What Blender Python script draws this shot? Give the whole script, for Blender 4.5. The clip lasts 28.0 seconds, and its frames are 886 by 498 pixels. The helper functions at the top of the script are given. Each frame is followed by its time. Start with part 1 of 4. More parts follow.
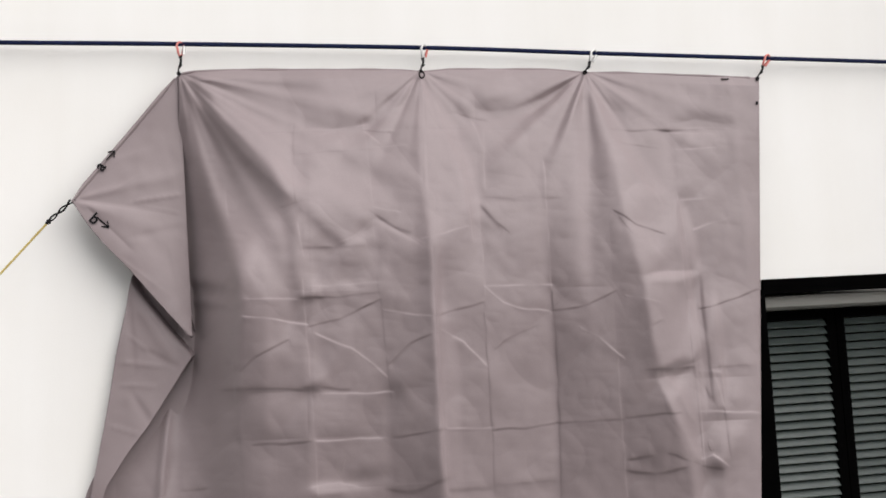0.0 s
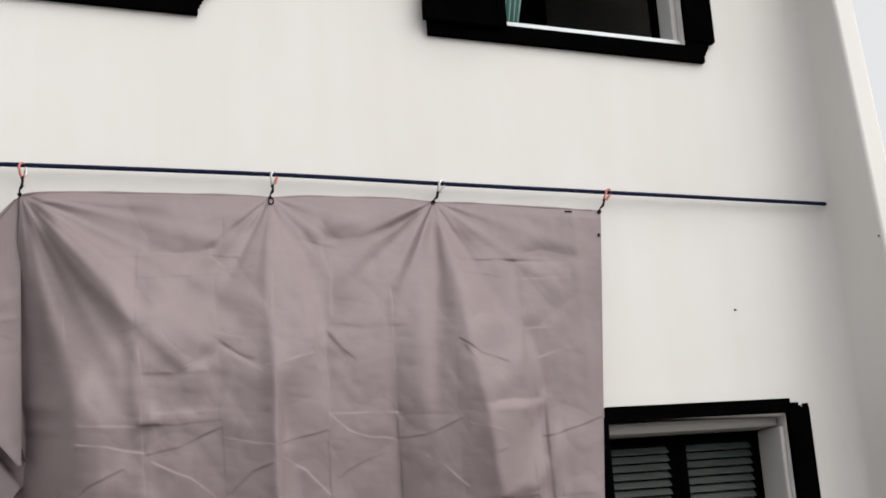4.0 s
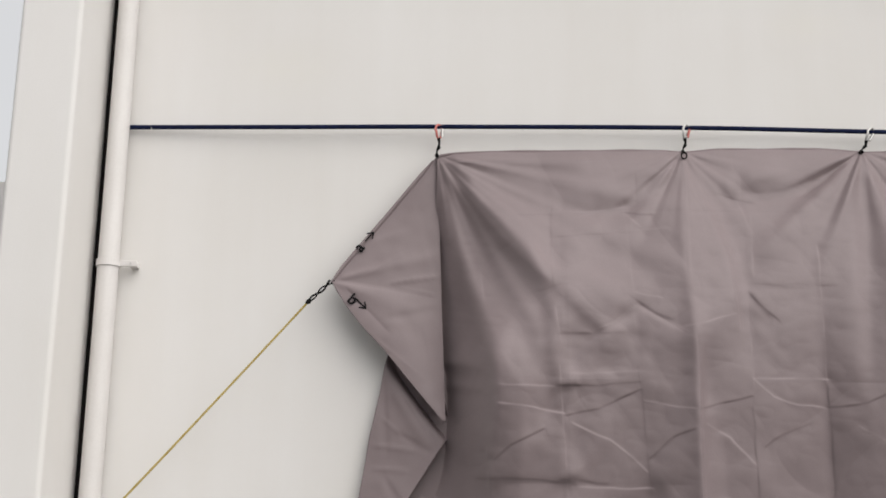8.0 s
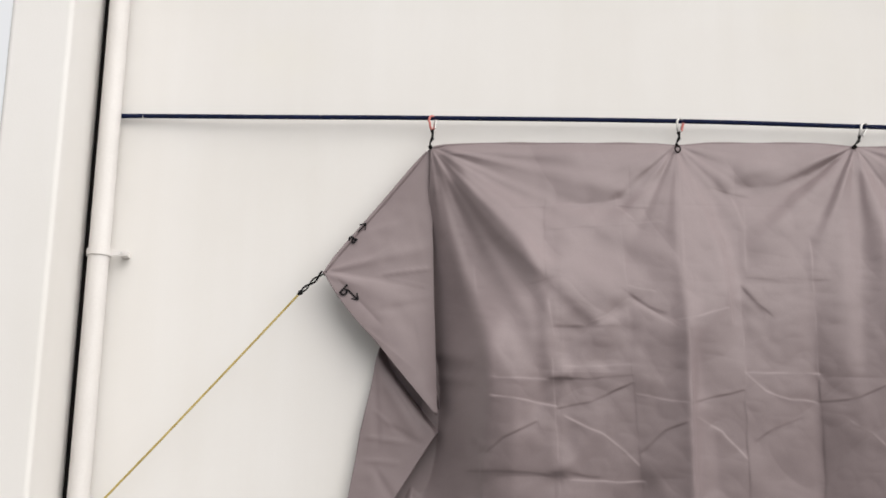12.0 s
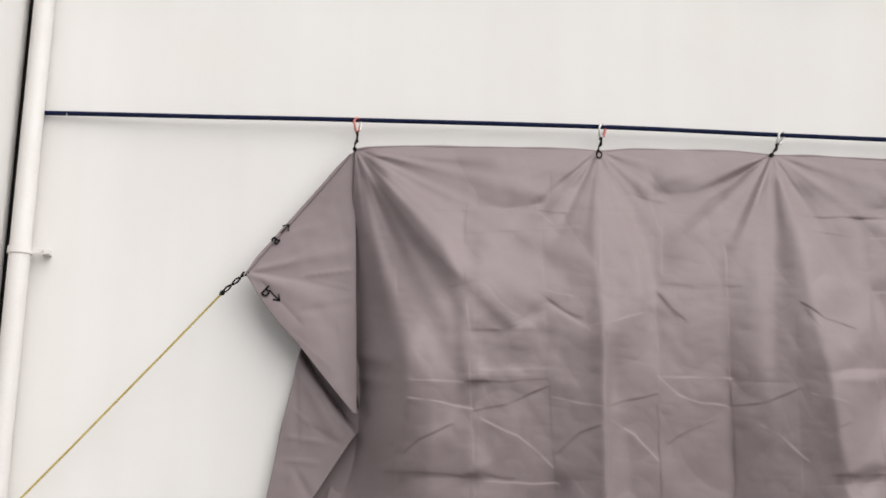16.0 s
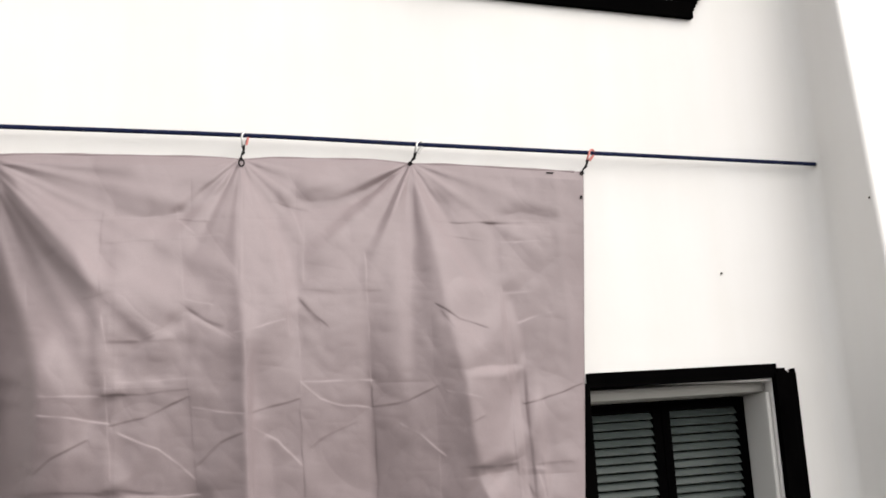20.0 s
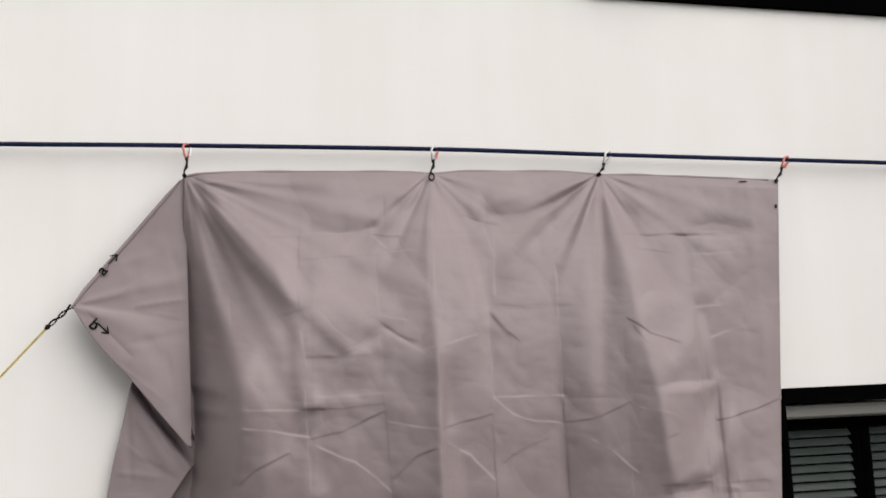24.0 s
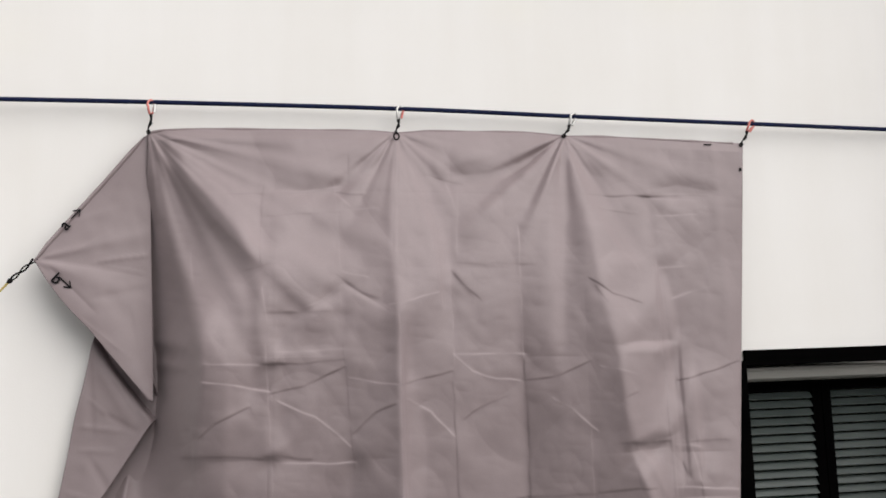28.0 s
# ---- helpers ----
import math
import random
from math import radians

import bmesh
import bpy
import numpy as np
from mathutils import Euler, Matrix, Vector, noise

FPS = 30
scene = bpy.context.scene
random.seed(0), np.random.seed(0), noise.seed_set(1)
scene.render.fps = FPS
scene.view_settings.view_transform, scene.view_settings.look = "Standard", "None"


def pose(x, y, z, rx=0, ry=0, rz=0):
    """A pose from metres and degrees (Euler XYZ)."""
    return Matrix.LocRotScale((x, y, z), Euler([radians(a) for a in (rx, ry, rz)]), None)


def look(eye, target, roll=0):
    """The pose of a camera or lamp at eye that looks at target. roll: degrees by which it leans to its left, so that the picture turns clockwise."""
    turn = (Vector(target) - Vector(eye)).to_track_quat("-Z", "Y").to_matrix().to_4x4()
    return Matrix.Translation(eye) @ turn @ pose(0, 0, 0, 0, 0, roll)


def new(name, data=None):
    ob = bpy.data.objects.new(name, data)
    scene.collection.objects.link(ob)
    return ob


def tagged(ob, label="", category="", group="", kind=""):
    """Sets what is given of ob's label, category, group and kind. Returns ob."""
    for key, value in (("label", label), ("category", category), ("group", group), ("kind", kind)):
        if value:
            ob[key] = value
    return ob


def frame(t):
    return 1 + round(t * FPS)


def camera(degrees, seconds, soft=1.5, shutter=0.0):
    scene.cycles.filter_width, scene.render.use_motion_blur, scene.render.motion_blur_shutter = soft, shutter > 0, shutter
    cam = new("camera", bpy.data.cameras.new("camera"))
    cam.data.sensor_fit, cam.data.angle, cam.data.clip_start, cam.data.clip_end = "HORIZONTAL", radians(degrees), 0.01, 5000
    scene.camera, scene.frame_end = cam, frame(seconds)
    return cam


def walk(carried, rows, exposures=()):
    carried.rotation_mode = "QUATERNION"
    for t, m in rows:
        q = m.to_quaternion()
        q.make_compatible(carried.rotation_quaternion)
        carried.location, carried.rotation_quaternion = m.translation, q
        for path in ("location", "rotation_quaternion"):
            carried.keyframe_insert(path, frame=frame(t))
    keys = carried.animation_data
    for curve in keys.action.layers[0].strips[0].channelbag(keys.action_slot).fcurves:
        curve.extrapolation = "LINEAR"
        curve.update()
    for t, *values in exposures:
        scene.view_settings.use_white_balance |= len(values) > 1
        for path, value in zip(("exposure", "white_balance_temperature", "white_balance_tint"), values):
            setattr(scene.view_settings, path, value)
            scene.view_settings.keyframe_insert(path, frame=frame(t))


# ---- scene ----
cam = camera(42.0, 28.0, 1.7)
PATH = [
    (0, (0.264, -5.438, 1.571), (0.8467, -2.5299, 2.0189), -2.35),
    (0.5, (0.289, -5.436, 1.581), (0.8812, -2.5301, 2.0348), -2.37),
    (1, (0.318, -5.444, 1.598), (0.9172, -2.5398, 2.0532), -2.36),
    (1.5, (0.352, -5.462, 1.622), (0.9712, -2.5626, 2.0770), -2.21),
    (2, (0.392, -5.479, 1.645), (1.0450, -2.5892, 2.1197), -2.15),
    (2.5, (0.393, -5.507, 1.683), (1.1146, -2.6395, 2.1894), -2.12),
    (3, (0.374, -5.535, 1.735), (1.1801, -2.6987, 2.2855), -1.85),
    (3.5, (0.351, -5.514, 1.632), (1.2438, -2.7320, 2.3132), -2.53),
    (5.5, (0.350, -5.347, 1.496), (1.2805, -2.6141, 2.3114), -3.72),
    (6, (0.328, -5.327, 1.553), (1.0995, -2.5401, 2.3527), -2.71),
    (6.5, (0.311, -5.306, 1.564), (0.8784, -2.4717, 2.3667), -1.75),
    (7, (0.243, -5.271, 1.585), (0.6300, -2.4024, 2.3721), -0.88),
    (7.5, (0.203, -5.261, 1.579), (0.3896, -2.3629, 2.3329), 0.18),
    (8, (0.137, -5.252, 1.582), (0.1401, -2.3308, 2.2667), 0.70),
    (8.5, (0.062, -5.216, 1.523), (-0.1045, -2.2918, 2.1702), 1.65),
    (9, (0.006, -5.210, 1.457), (-0.2690, -2.2853, 2.0641), 2.22),
    (9.5, (0.020, -5.193, 1.383), (-0.3205, -2.2734, 1.9846), 2.66),
    (10, (0.065, -5.187, 1.430), (-0.2654, -2.2623, 2.0101), 2.36),
    (10.5, (0.075, -5.201, 1.460), (-0.1472, -2.2720, 2.0698), 1.91),
    (11, (0.104, -5.196, 1.490), (-0.0207, -2.2671, 2.1275), 1.55),
    (11.5, (0.128, -5.202, 1.546), (0.0876, -2.2734, 2.1943), 1.19),
    (12, (0.113, -5.238, 1.591), (0.1490, -2.3123, 2.2521), 0.98),
    (12.5, (0.127, -5.264, 1.615), (0.1899, -2.3426, 2.2956), 1.01),
    (14.5, (0.184, -5.306, 1.634), (0.2436, -2.3850, 2.3135), 1.61),
    (15, (0.203, -5.312, 1.633), (0.2582, -2.3865, 2.2957), 1.68),
    (15.5, (0.219, -5.318, 1.640), (0.2936, -2.3891, 2.2844), 1.56),
    (16, (0.271, -5.309, 1.662), (0.4183, -2.3780, 2.2866), 1.20),
    (16.5, (0.305, -5.303, 1.687), (0.6306, -2.3835, 2.2960), 0.46),
    (17, (0.329, -5.311, 1.712), (0.8923, -2.4249, 2.3045), -0.46),
    (17.5, (0.382, -5.350, 1.701), (1.1543, -2.5129, 2.2964), -1.36),
    (18, (0.460, -5.374, 1.678), (1.3500, -2.5737, 2.2823), -2.19),
    (18.5, (0.495, -5.382, 1.655), (1.4242, -2.5967, 2.2708), -2.68),
    (19, (0.501, -5.383, 1.638), (1.4232, -2.5978, 2.2651), -2.88),
    (19.5, (0.496, -5.373, 1.625), (1.4185, -2.5909, 2.2642), -3.09),
    (20, (0.504, -5.368, 1.624), (1.4221, -2.5857, 2.2705), -3.23),
    (20.5, (0.484, -5.340, 1.566), (1.3924, -2.5641, 2.2513), -3.64),
    (21, (0.469, -5.322, 1.545), (1.2249, -2.5079, 2.2571), -3.34),
    (21.5, (0.438, -5.297, 1.578), (0.9586, -2.4303, 2.2920), -2.54),
    (23.5, (0.355, -5.348, 1.746), (0.7298, -2.4401, 2.3822), -1.35),
    (24, (0.363, -5.347, 1.772), (0.8832, -2.4588, 2.3934), -1.69),
    (24.5, (0.376, -5.358, 1.770), (1.0370, -2.4977, 2.3887), -1.99),
    (25, (0.419, -5.382, 1.744), (1.1852, -2.5495, 2.3713), -2.11),
    (25.5, (0.465, -5.405, 1.709), (1.2946, -2.5943, 2.3516), -2.21),
    (26, (0.496, -5.411, 1.676), (1.3581, -2.6133, 2.3320), -2.34),
    (26.5, (0.508, -5.420, 1.673), (1.3716, -2.6220, 2.3241), -2.26),
    (27, (0.530, -5.414, 1.661), (1.3166, -2.5928, 2.3098), -2.14),
    (27.5, (0.497, -5.398, 1.664), (1.1595, -2.5431, 2.3044), -1.80),
    (28, (0.486, -5.372, 1.673), (1.0302, -2.4769, 2.2401), -1.28),
]
EXPOSURES = [
    (0, -0.3, 6380, 10), (2, -0.27, 6380, 10), (3, -0.28, 6480, 8), (3.5, -0.35, 6480, 10), (5.5, -1.05, 6500, 8), (6, -1.0, 6500, 8),
    (6.5, -0.8, 6480, 10), (7, -0.7, 6480, 10), (8, -0.73, 6480, 10), (9, -0.54, 6480, 10), (9.5, -0.43, 6430, 10), (10, -0.34, 6430, 10),
    (10.5, -0.34, 6480, 10), (12, -0.51, 6530, 10), (15, -0.57, 6450, 10), (16, -0.48, 6430, 10), (17, -0.32, 6380, 10), (18, -0.21, 6480, 9),
    (20, -0.08, 6530, 10), (21, -0.4, 6480, 10), (24, -0.48, 6480, 10), (26, -0.42, 6530, 10), (28, -0.44, 6430, 10),
]
walk(cam, [(t, look(eye, target, roll)) for t, eye, target, roll in PATH], EXPOSURES)

# ---- light: bright hazy sky, strongest from the front and the right ----
world = bpy.data.worlds.new("sky")
scene.world = world
world.use_nodes = True
wn = world.node_tree
sky = wn.nodes.new("ShaderNodeTexSky")
sky.sky_type = "NISHITA"
sky.sun_disc = False
sky.sun_elevation = radians(43)
sky.sun_rotation = radians(140)
sky.air_density, sky.dust_density, sky.ozone_density = 1.0, 4.0, 1.0
haze = wn.nodes.new("ShaderNodeMix")
haze.data_type = "RGBA"
haze.inputs[0].default_value = 0.82
haze.inputs[7].default_value = (9.75, 9.7, 9.65, 1)
wn.links.new(sky.outputs[0], haze.inputs[6])
wn.links.new(haze.outputs[2], wn.nodes["Background"].inputs[0])
wn.nodes["Background"].inputs[1].default_value = 0.138
sun_data = bpy.data.lights.new("sun", "SUN")
sun_data.energy, sun_data.angle, sun_data.color = 5.1, radians(85), (1.0, 0.97, 0.945)
sun = new("sun", sun_data)
sun.matrix_world = look((6.6, -5.6, 9.4), (1, 0, 2))


# ---- materials ----
def nodes_of(name):
    m = bpy.data.materials.new(name)
    m.use_nodes = True
    return m, m.node_tree.nodes, m.node_tree.links, m.node_tree.nodes["Principled BSDF"]


def surface(name, low, high, scale=3.0, fine=60.0, rough=0.6, metal=0.0, bump=0.1, dist=0.004, sheen=0.0, spec=0.5, detail_mix=0.3, coat=0.0):
    """A painted, plastered or woven surface: two sizes of colour change and fine relief, in metres."""
    m, n, l, p = nodes_of(name)
    co = n.new("ShaderNodeTexCoord")
    big = n.new("ShaderNodeTexNoise")
    big.inputs["Scale"].default_value, big.inputs["Detail"].default_value = scale, 5
    small = n.new("ShaderNodeTexNoise")
    small.inputs["Scale"].default_value, small.inputs["Detail"].default_value = fine, 6
    mix = n.new("ShaderNodeMix")
    mix.inputs[0].default_value = detail_mix
    ramp = n.new("ShaderNodeValToRGB")
    ramp.color_ramp.elements[0].position, ramp.color_ramp.elements[1].position = 0.3, 0.7
    ramp.color_ramp.elements[0].color, ramp.color_ramp.elements[1].color = (*low, 1), (*high, 1)
    b = n.new("ShaderNodeBump")
    b.inputs["Strength"].default_value, b.inputs["Distance"].default_value = bump, dist
    l.new(co.outputs["Object"], big.inputs["Vector"])
    l.new(co.outputs["Object"], small.inputs["Vector"])
    l.new(big.outputs[0], mix.inputs[2])
    l.new(small.outputs[0], mix.inputs[3])
    l.new(mix.outputs[0], ramp.inputs[0])
    l.new(ramp.outputs[0], p.inputs["Base Color"])
    l.new(small.outputs[0], b.inputs["Height"])
    l.new(b.outputs[0], p.inputs["Normal"])
    p.inputs["Roughness"].default_value, p.inputs["Metallic"].default_value = rough, metal
    p.inputs["Specular IOR Level"].default_value, p.inputs["Sheen Weight"].default_value = spec, sheen
    p.inputs["Coat Weight"].default_value = coat
    return m


def plaster(name, base, stains=()):
    """Painted render: grain, broad blotches, faint run-off streaks, and damp stains at given places (x, z, size)."""
    m, n, l, p = nodes_of(name)
    co = n.new("ShaderNodeTexCoord")
    stretch = n.new("ShaderNodeMapping")
    stretch.inputs["Scale"].default_value = (5.0, 5.0, 0.5)
    blotch, streak, grain = (n.new("ShaderNodeTexNoise") for _ in range(3))
    for node, s, d in ((blotch, 0.9, 6), (streak, 1.0, 4), (grain, 140.0, 4)):
        node.inputs["Scale"].default_value, node.inputs["Detail"].default_value = s, d
    l.new(co.outputs["Object"], stretch.inputs[0])
    l.new(stretch.outputs[0], streak.inputs["Vector"])
    l.new(co.outputs["Object"], blotch.inputs["Vector"])
    l.new(co.outputs["Object"], grain.inputs["Vector"])
    add = n.new("ShaderNodeMix")
    add.inputs[0].default_value = 0.35
    l.new(blotch.outputs[0], add.inputs[2])
    l.new(streak.outputs[0], add.inputs[3])
    ramp = n.new("ShaderNodeValToRGB")
    ramp.color_ramp.elements[0].position, ramp.color_ramp.elements[1].position = 0.3, 0.65
    ramp.color_ramp.elements[0].color = (*(c * k for c, k in zip(base, (0.93, 0.92, 0.9))), 1)
    ramp.color_ramp.elements[1].color = (*base, 1)
    b = n.new("ShaderNodeBump")
    b.inputs["Strength"].default_value, b.inputs["Distance"].default_value = 0.25, 0.002
    l.new(add.outputs[0], ramp.inputs[0])
    colour = ramp.outputs[0]
    for sx, sz, size in stains:
        at = n.new("ShaderNodeMapping")
        at.inputs["Location"].default_value = (-sx / size, 0, -sz / (0.6 * size))
        at.inputs["Scale"].default_value = (1 / size, 0.01, 1 / (0.6 * size))
        ball = n.new("ShaderNodeTexGradient")
        ball.gradient_type = "SPHERICAL"
        l.new(co.outputs["Object"], at.inputs[0])
        l.new(at.outputs[0], ball.inputs[0])
        rag = n.new("ShaderNodeTexNoise")
        rag.inputs["Scale"].default_value = 9.0
        l.new(co.outputs["Object"], rag.inputs["Vector"])
        times = n.new("ShaderNodeMath")
        times.operation = "MULTIPLY"
        l.new(ball.outputs[1], times.inputs[0])
        l.new(rag.outputs[0], times.inputs[1])
        stain = n.new("ShaderNodeMix")
        stain.data_type = "RGBA"
        stain.inputs[7].default_value = (0.70, 0.68, 0.63, 1)
        l.new(times.outputs[0], stain.inputs[0])
        l.new(colour, stain.inputs[6])
        colour = stain.outputs[2]
    l.new(colour, p.inputs["Base Color"])
    l.new(grain.outputs[0], b.inputs["Height"])
    l.new(b.outputs[0], p.inputs["Normal"])
    p.inputs["Roughness"].default_value = 0.85
    p.inputs["Specular IOR Level"].default_value = 0.25
    return m


PLASTER = plaster("white_plaster", (0.72, 0.706, 0.688))
FACADE = plaster("facade_plaster", (0.72, 0.706, 0.688), ((1.9, 3.97, 0.22), (-0.62, 3.7, 0.3), (2.75, 4.08, 0.35)))
GREY_PLASTER = plaster("grey_plaster", (0.55, 0.54, 0.52))
# darker copy of the pale plaster: lintel's shade put into the colour
SHADED_PLASTER = plaster("shaded_grey_plaster", (0.27, 0.262, 0.245))
TARP = surface("taupe_tarpaulin", (0.192, 0.1508, 0.1535), (0.229, 0.184, 0.187), 2.2, 220, 0.5, 0, 0.12, 0.0015, 0.05, 0.38, 0.35)
ROPE = surface("navy_rope", (0.003, 0.005, 0.020), (0.006, 0.012, 0.05), 30, 250, 0.8, 0, 0.6, 0.003, 0, 0.15)
CORD = surface("yellow_cord", (0.34, 0.25, 0.05), (0.5, 0.40, 0.12), 30, 250, 0.75, 0, 0.6, 0.002)
BLACK_CORD = surface("black_cord", (0.004, 0.0035, 0.0035), (0.01, 0.009, 0.009), 30, 250, 0.8, 0, 0.5, 0.002, 0, 0.15)
RED_METAL = surface("red_aluminium", (0.40, 0.10, 0.085), (0.55, 0.2, 0.17), 25, 200, 0.35, 0.3, 0.1, 0.001)
STEEL = surface("grey_steel", (0.4, 0.39, 0.38), (0.6, 0.59, 0.57), 25, 200, 0.35, 0.9, 0.1, 0.001)
BLACK_PAINT = surface("black_paint", (0.0008, 0.0008, 0.0009), (0.002, 0.0018, 0.0018), 6, 120, 0.7, 0, 0.25, 0.002, 0, 0.0)
SLAT_PAINT = surface("green_slat_paint", (0.030, 0.040, 0.037), (0.05, 0.062, 0.057), 5, 90, 0.45, 0, 0.2, 0.002)
PIPE_PAINT = surface("cream_pipe_paint", (0.6, 0.575, 0.555), (0.68, 0.657, 0.637), 3, 90, 0.45, 0, 0.1, 0.002)
SILL_PAINT = surface("pale_sill_paint", (0.62, 0.66, 0.69), (0.74, 0.77, 0.79), 4, 90, 0.4, 0, 0.1, 0.002)
INK = surface("black_ink", (0.004, 0.004, 0.005), (0.008, 0.008, 0.009), 40, 200, 0.7, 0, 0.1, 0.002, 0, 0.1)
# black for the cable and the shadow in the gap it fills
GAP_BLACK = surface("black_cable_and_gap", (0.003, 0.003, 0.003), (0.012, 0.008, 0.007), 8, 150, 0.8, 0, 0.1, 0.002, 0, 0.1)
LEAF = surface("leaf_green", (0.006, 0.011, 0.002), (0.16, 0.175, 0.016), 3.2, 20, 0.7, 0, 0.1, 0.002, 0, 0.15)
# near-black copy of the leaf green: deep shade put into the colour
SHADED_LEAF = surface("shaded_leaf_green", (0.003, 0.005, 0.0015), (0.011, 0.016, 0.004), 3, 20, 0.9, 0, 0.1, 0.002, 0, 0.0)
BARK = surface("bark", (0.03, 0.022, 0.015), (0.08, 0.06, 0.045), 6, 60, 0.9, 0, 0.8, 0.01)
PAVING = surface("concrete_paving", (0.055, 0.053, 0.05), (0.1, 0.097, 0.093), 1.2, 50, 0.85, 0, 0.4, 0.004)
CURTAIN = surface("teal_curtain", (0.16, 0.3, 0.27), (0.24, 0.4, 0.36), 5, 200, 0.8)
# near black, so the unlit rooms' darkness is in the colour itself
ROOM = surface("unlit_room_black", (0.008, 0.0075, 0.007), (0.015, 0.014, 0.013), 2, 50, 0.9)
WIRE = surface("grey_wire", (0.35, 0.35, 0.35), (0.5, 0.5, 0.5), 20, 100, 0.5)
DIRT = surface("dark_dirt", (0.05, 0.045, 0.04), (0.09, 0.08, 0.07), 40, 200, 0.9)

gm, _, _, gp = nodes_of("window_glass")
gp.inputs["Base Color"].default_value = (0.02, 0.025, 0.025, 1)
gp.inputs["Roughness"].default_value, gp.inputs["Transmission Weight"].default_value = 0.03, 1.0
GLASS = gm


# ---- mesh helpers ----
def mesh(name, bm, mat, smooth=False):
    me = bpy.data.meshes.new(name)
    bmesh.ops.recalc_face_normals(bm, faces=bm.faces)
    bm.to_mesh(me)
    bm.free()
    me.materials.append(mat)
    if smooth:
        for f in me.polygons:
            f.use_smooth = len(f.vertices) <= 4
    return me


def thing(name, label, category, place=(0, 0, 0), group="", kind=""):
    ob = new(name)
    ob.location = place
    return tagged(ob, label, category, group, kind)


def part(name, bm, mat, parent, label="", smooth=False):
    ob = new(name, mesh(name, bm, mat, smooth))
    ob.parent = parent
    top = parent
    while top:
        ob.matrix_parent_inverse = ob.matrix_parent_inverse @ Matrix.Translation(top.location).inverted()
        top = top.parent
    return tagged(ob, label) if label else ob


def box(bm, x0, x1, y0, y1, z0, z1, bevel=0.0):
    r = bmesh.ops.create_cube(bm, size=1.0, matrix=Matrix.Translation(((x0 + x1) / 2, (y0 + y1) / 2, (z0 + z1) / 2)) @ Matrix.Diagonal((x1 - x0, y1 - y0, z1 - z0, 1)))
    if bevel:
        edges = {e for v in r["verts"] for e in v.link_edges}
        bmesh.ops.bevel(bm, geom=list(edges), offset=bevel, segments=2, affect="EDGES", profile=0.6)
    return bm


def slab(x0, x1, y0, y1, z0, z1, bevel=0.0):
    return box(bmesh.new(), x0, x1, y0, y1, z0, z1, bevel)


def tube(bm, pts, radius, sides=10, twist=0.0, closed=False):
    """A round bar along points; radius may be a list."""
    pts = [Vector(p) for p in pts]
    n = len(pts)
    rings, up = [], None
    for i, p in enumerate(pts):
        a, b = (pts[i - 1], pts[(i + 1) % n]) if closed else (pts[max(i - 1, 0)], pts[min(i + 1, n - 1)])
        d = (b - a).normalized()
        if up is None:
            up = d.orthogonal().normalized()
        up = (up - d * up.dot(d)).normalized()
        side = d.cross(up)
        r = radius[i] if isinstance(radius, (list, tuple)) else radius
        rings.append([bm.verts.new(p + r * (math.cos(2 * math.pi * k / sides + twist * i) * up + math.sin(2 * math.pi * k / sides + twist * i) * side)) for k in range(sides)])
    for i in range(n if closed else n - 1):
        a, b = rings[i], rings[(i + 1) % n]
        for k in range(sides):
            bm.faces.new((a[k], a[(k + 1) % sides], b[(k + 1) % sides], b[k]))
    if not closed:
        for cap in (rings[0][::-1], rings[-1]):
            bm.faces.new([bm.verts.new(v.co) for v in cap])
    return bm


def bar(pts, radius, sides=10, closed=False):
    return tube(bmesh.new(), pts, radius, sides, 0.0, closed)


def curved(points, steps=8):
    """Catmull-Rom points through the given ones."""
    p = [Vector(q) for q in points]
    p = [2 * p[0] - p[1]] + p + [2 * p[-1] - p[-2]]
    out = []
    for i in range(1, len(p) - 2):
        a, b, c, d = p[i - 1 : i + 3]
        for s in range(steps):
            t = s / steps
            out.append(0.5 * (2 * b + (c - a) * t + (2 * a - 5 * b + 4 * c - d) * t * t + (3 * b - a - 3 * c + d) * t**3))
    return out + [p[-2]]


# ---- ground ----
bm = bmesh.new()
bmesh.ops.create_grid(bm, x_segments=40, y_segments=40, size=400)
ground = new("ground", mesh("ground", bm, PAVING))
tagged(ground, "grey concrete paving round the house", "ground", kind="structure")


# ---- house: facade with real openings, two side fins, closed behind ----
X0, X1, TOP, DEPTH = -1.48, 4.515, 6.6, 6.0
FIN, FIN_W = 0.47, 0.275
LOW = (3.0, 4.085, 0.95, 2.172)
UP_A = (2.225, 3.727, 4.342, 5.75)
UP_B = (-0.71, 0.815, 4.37, 5.75)


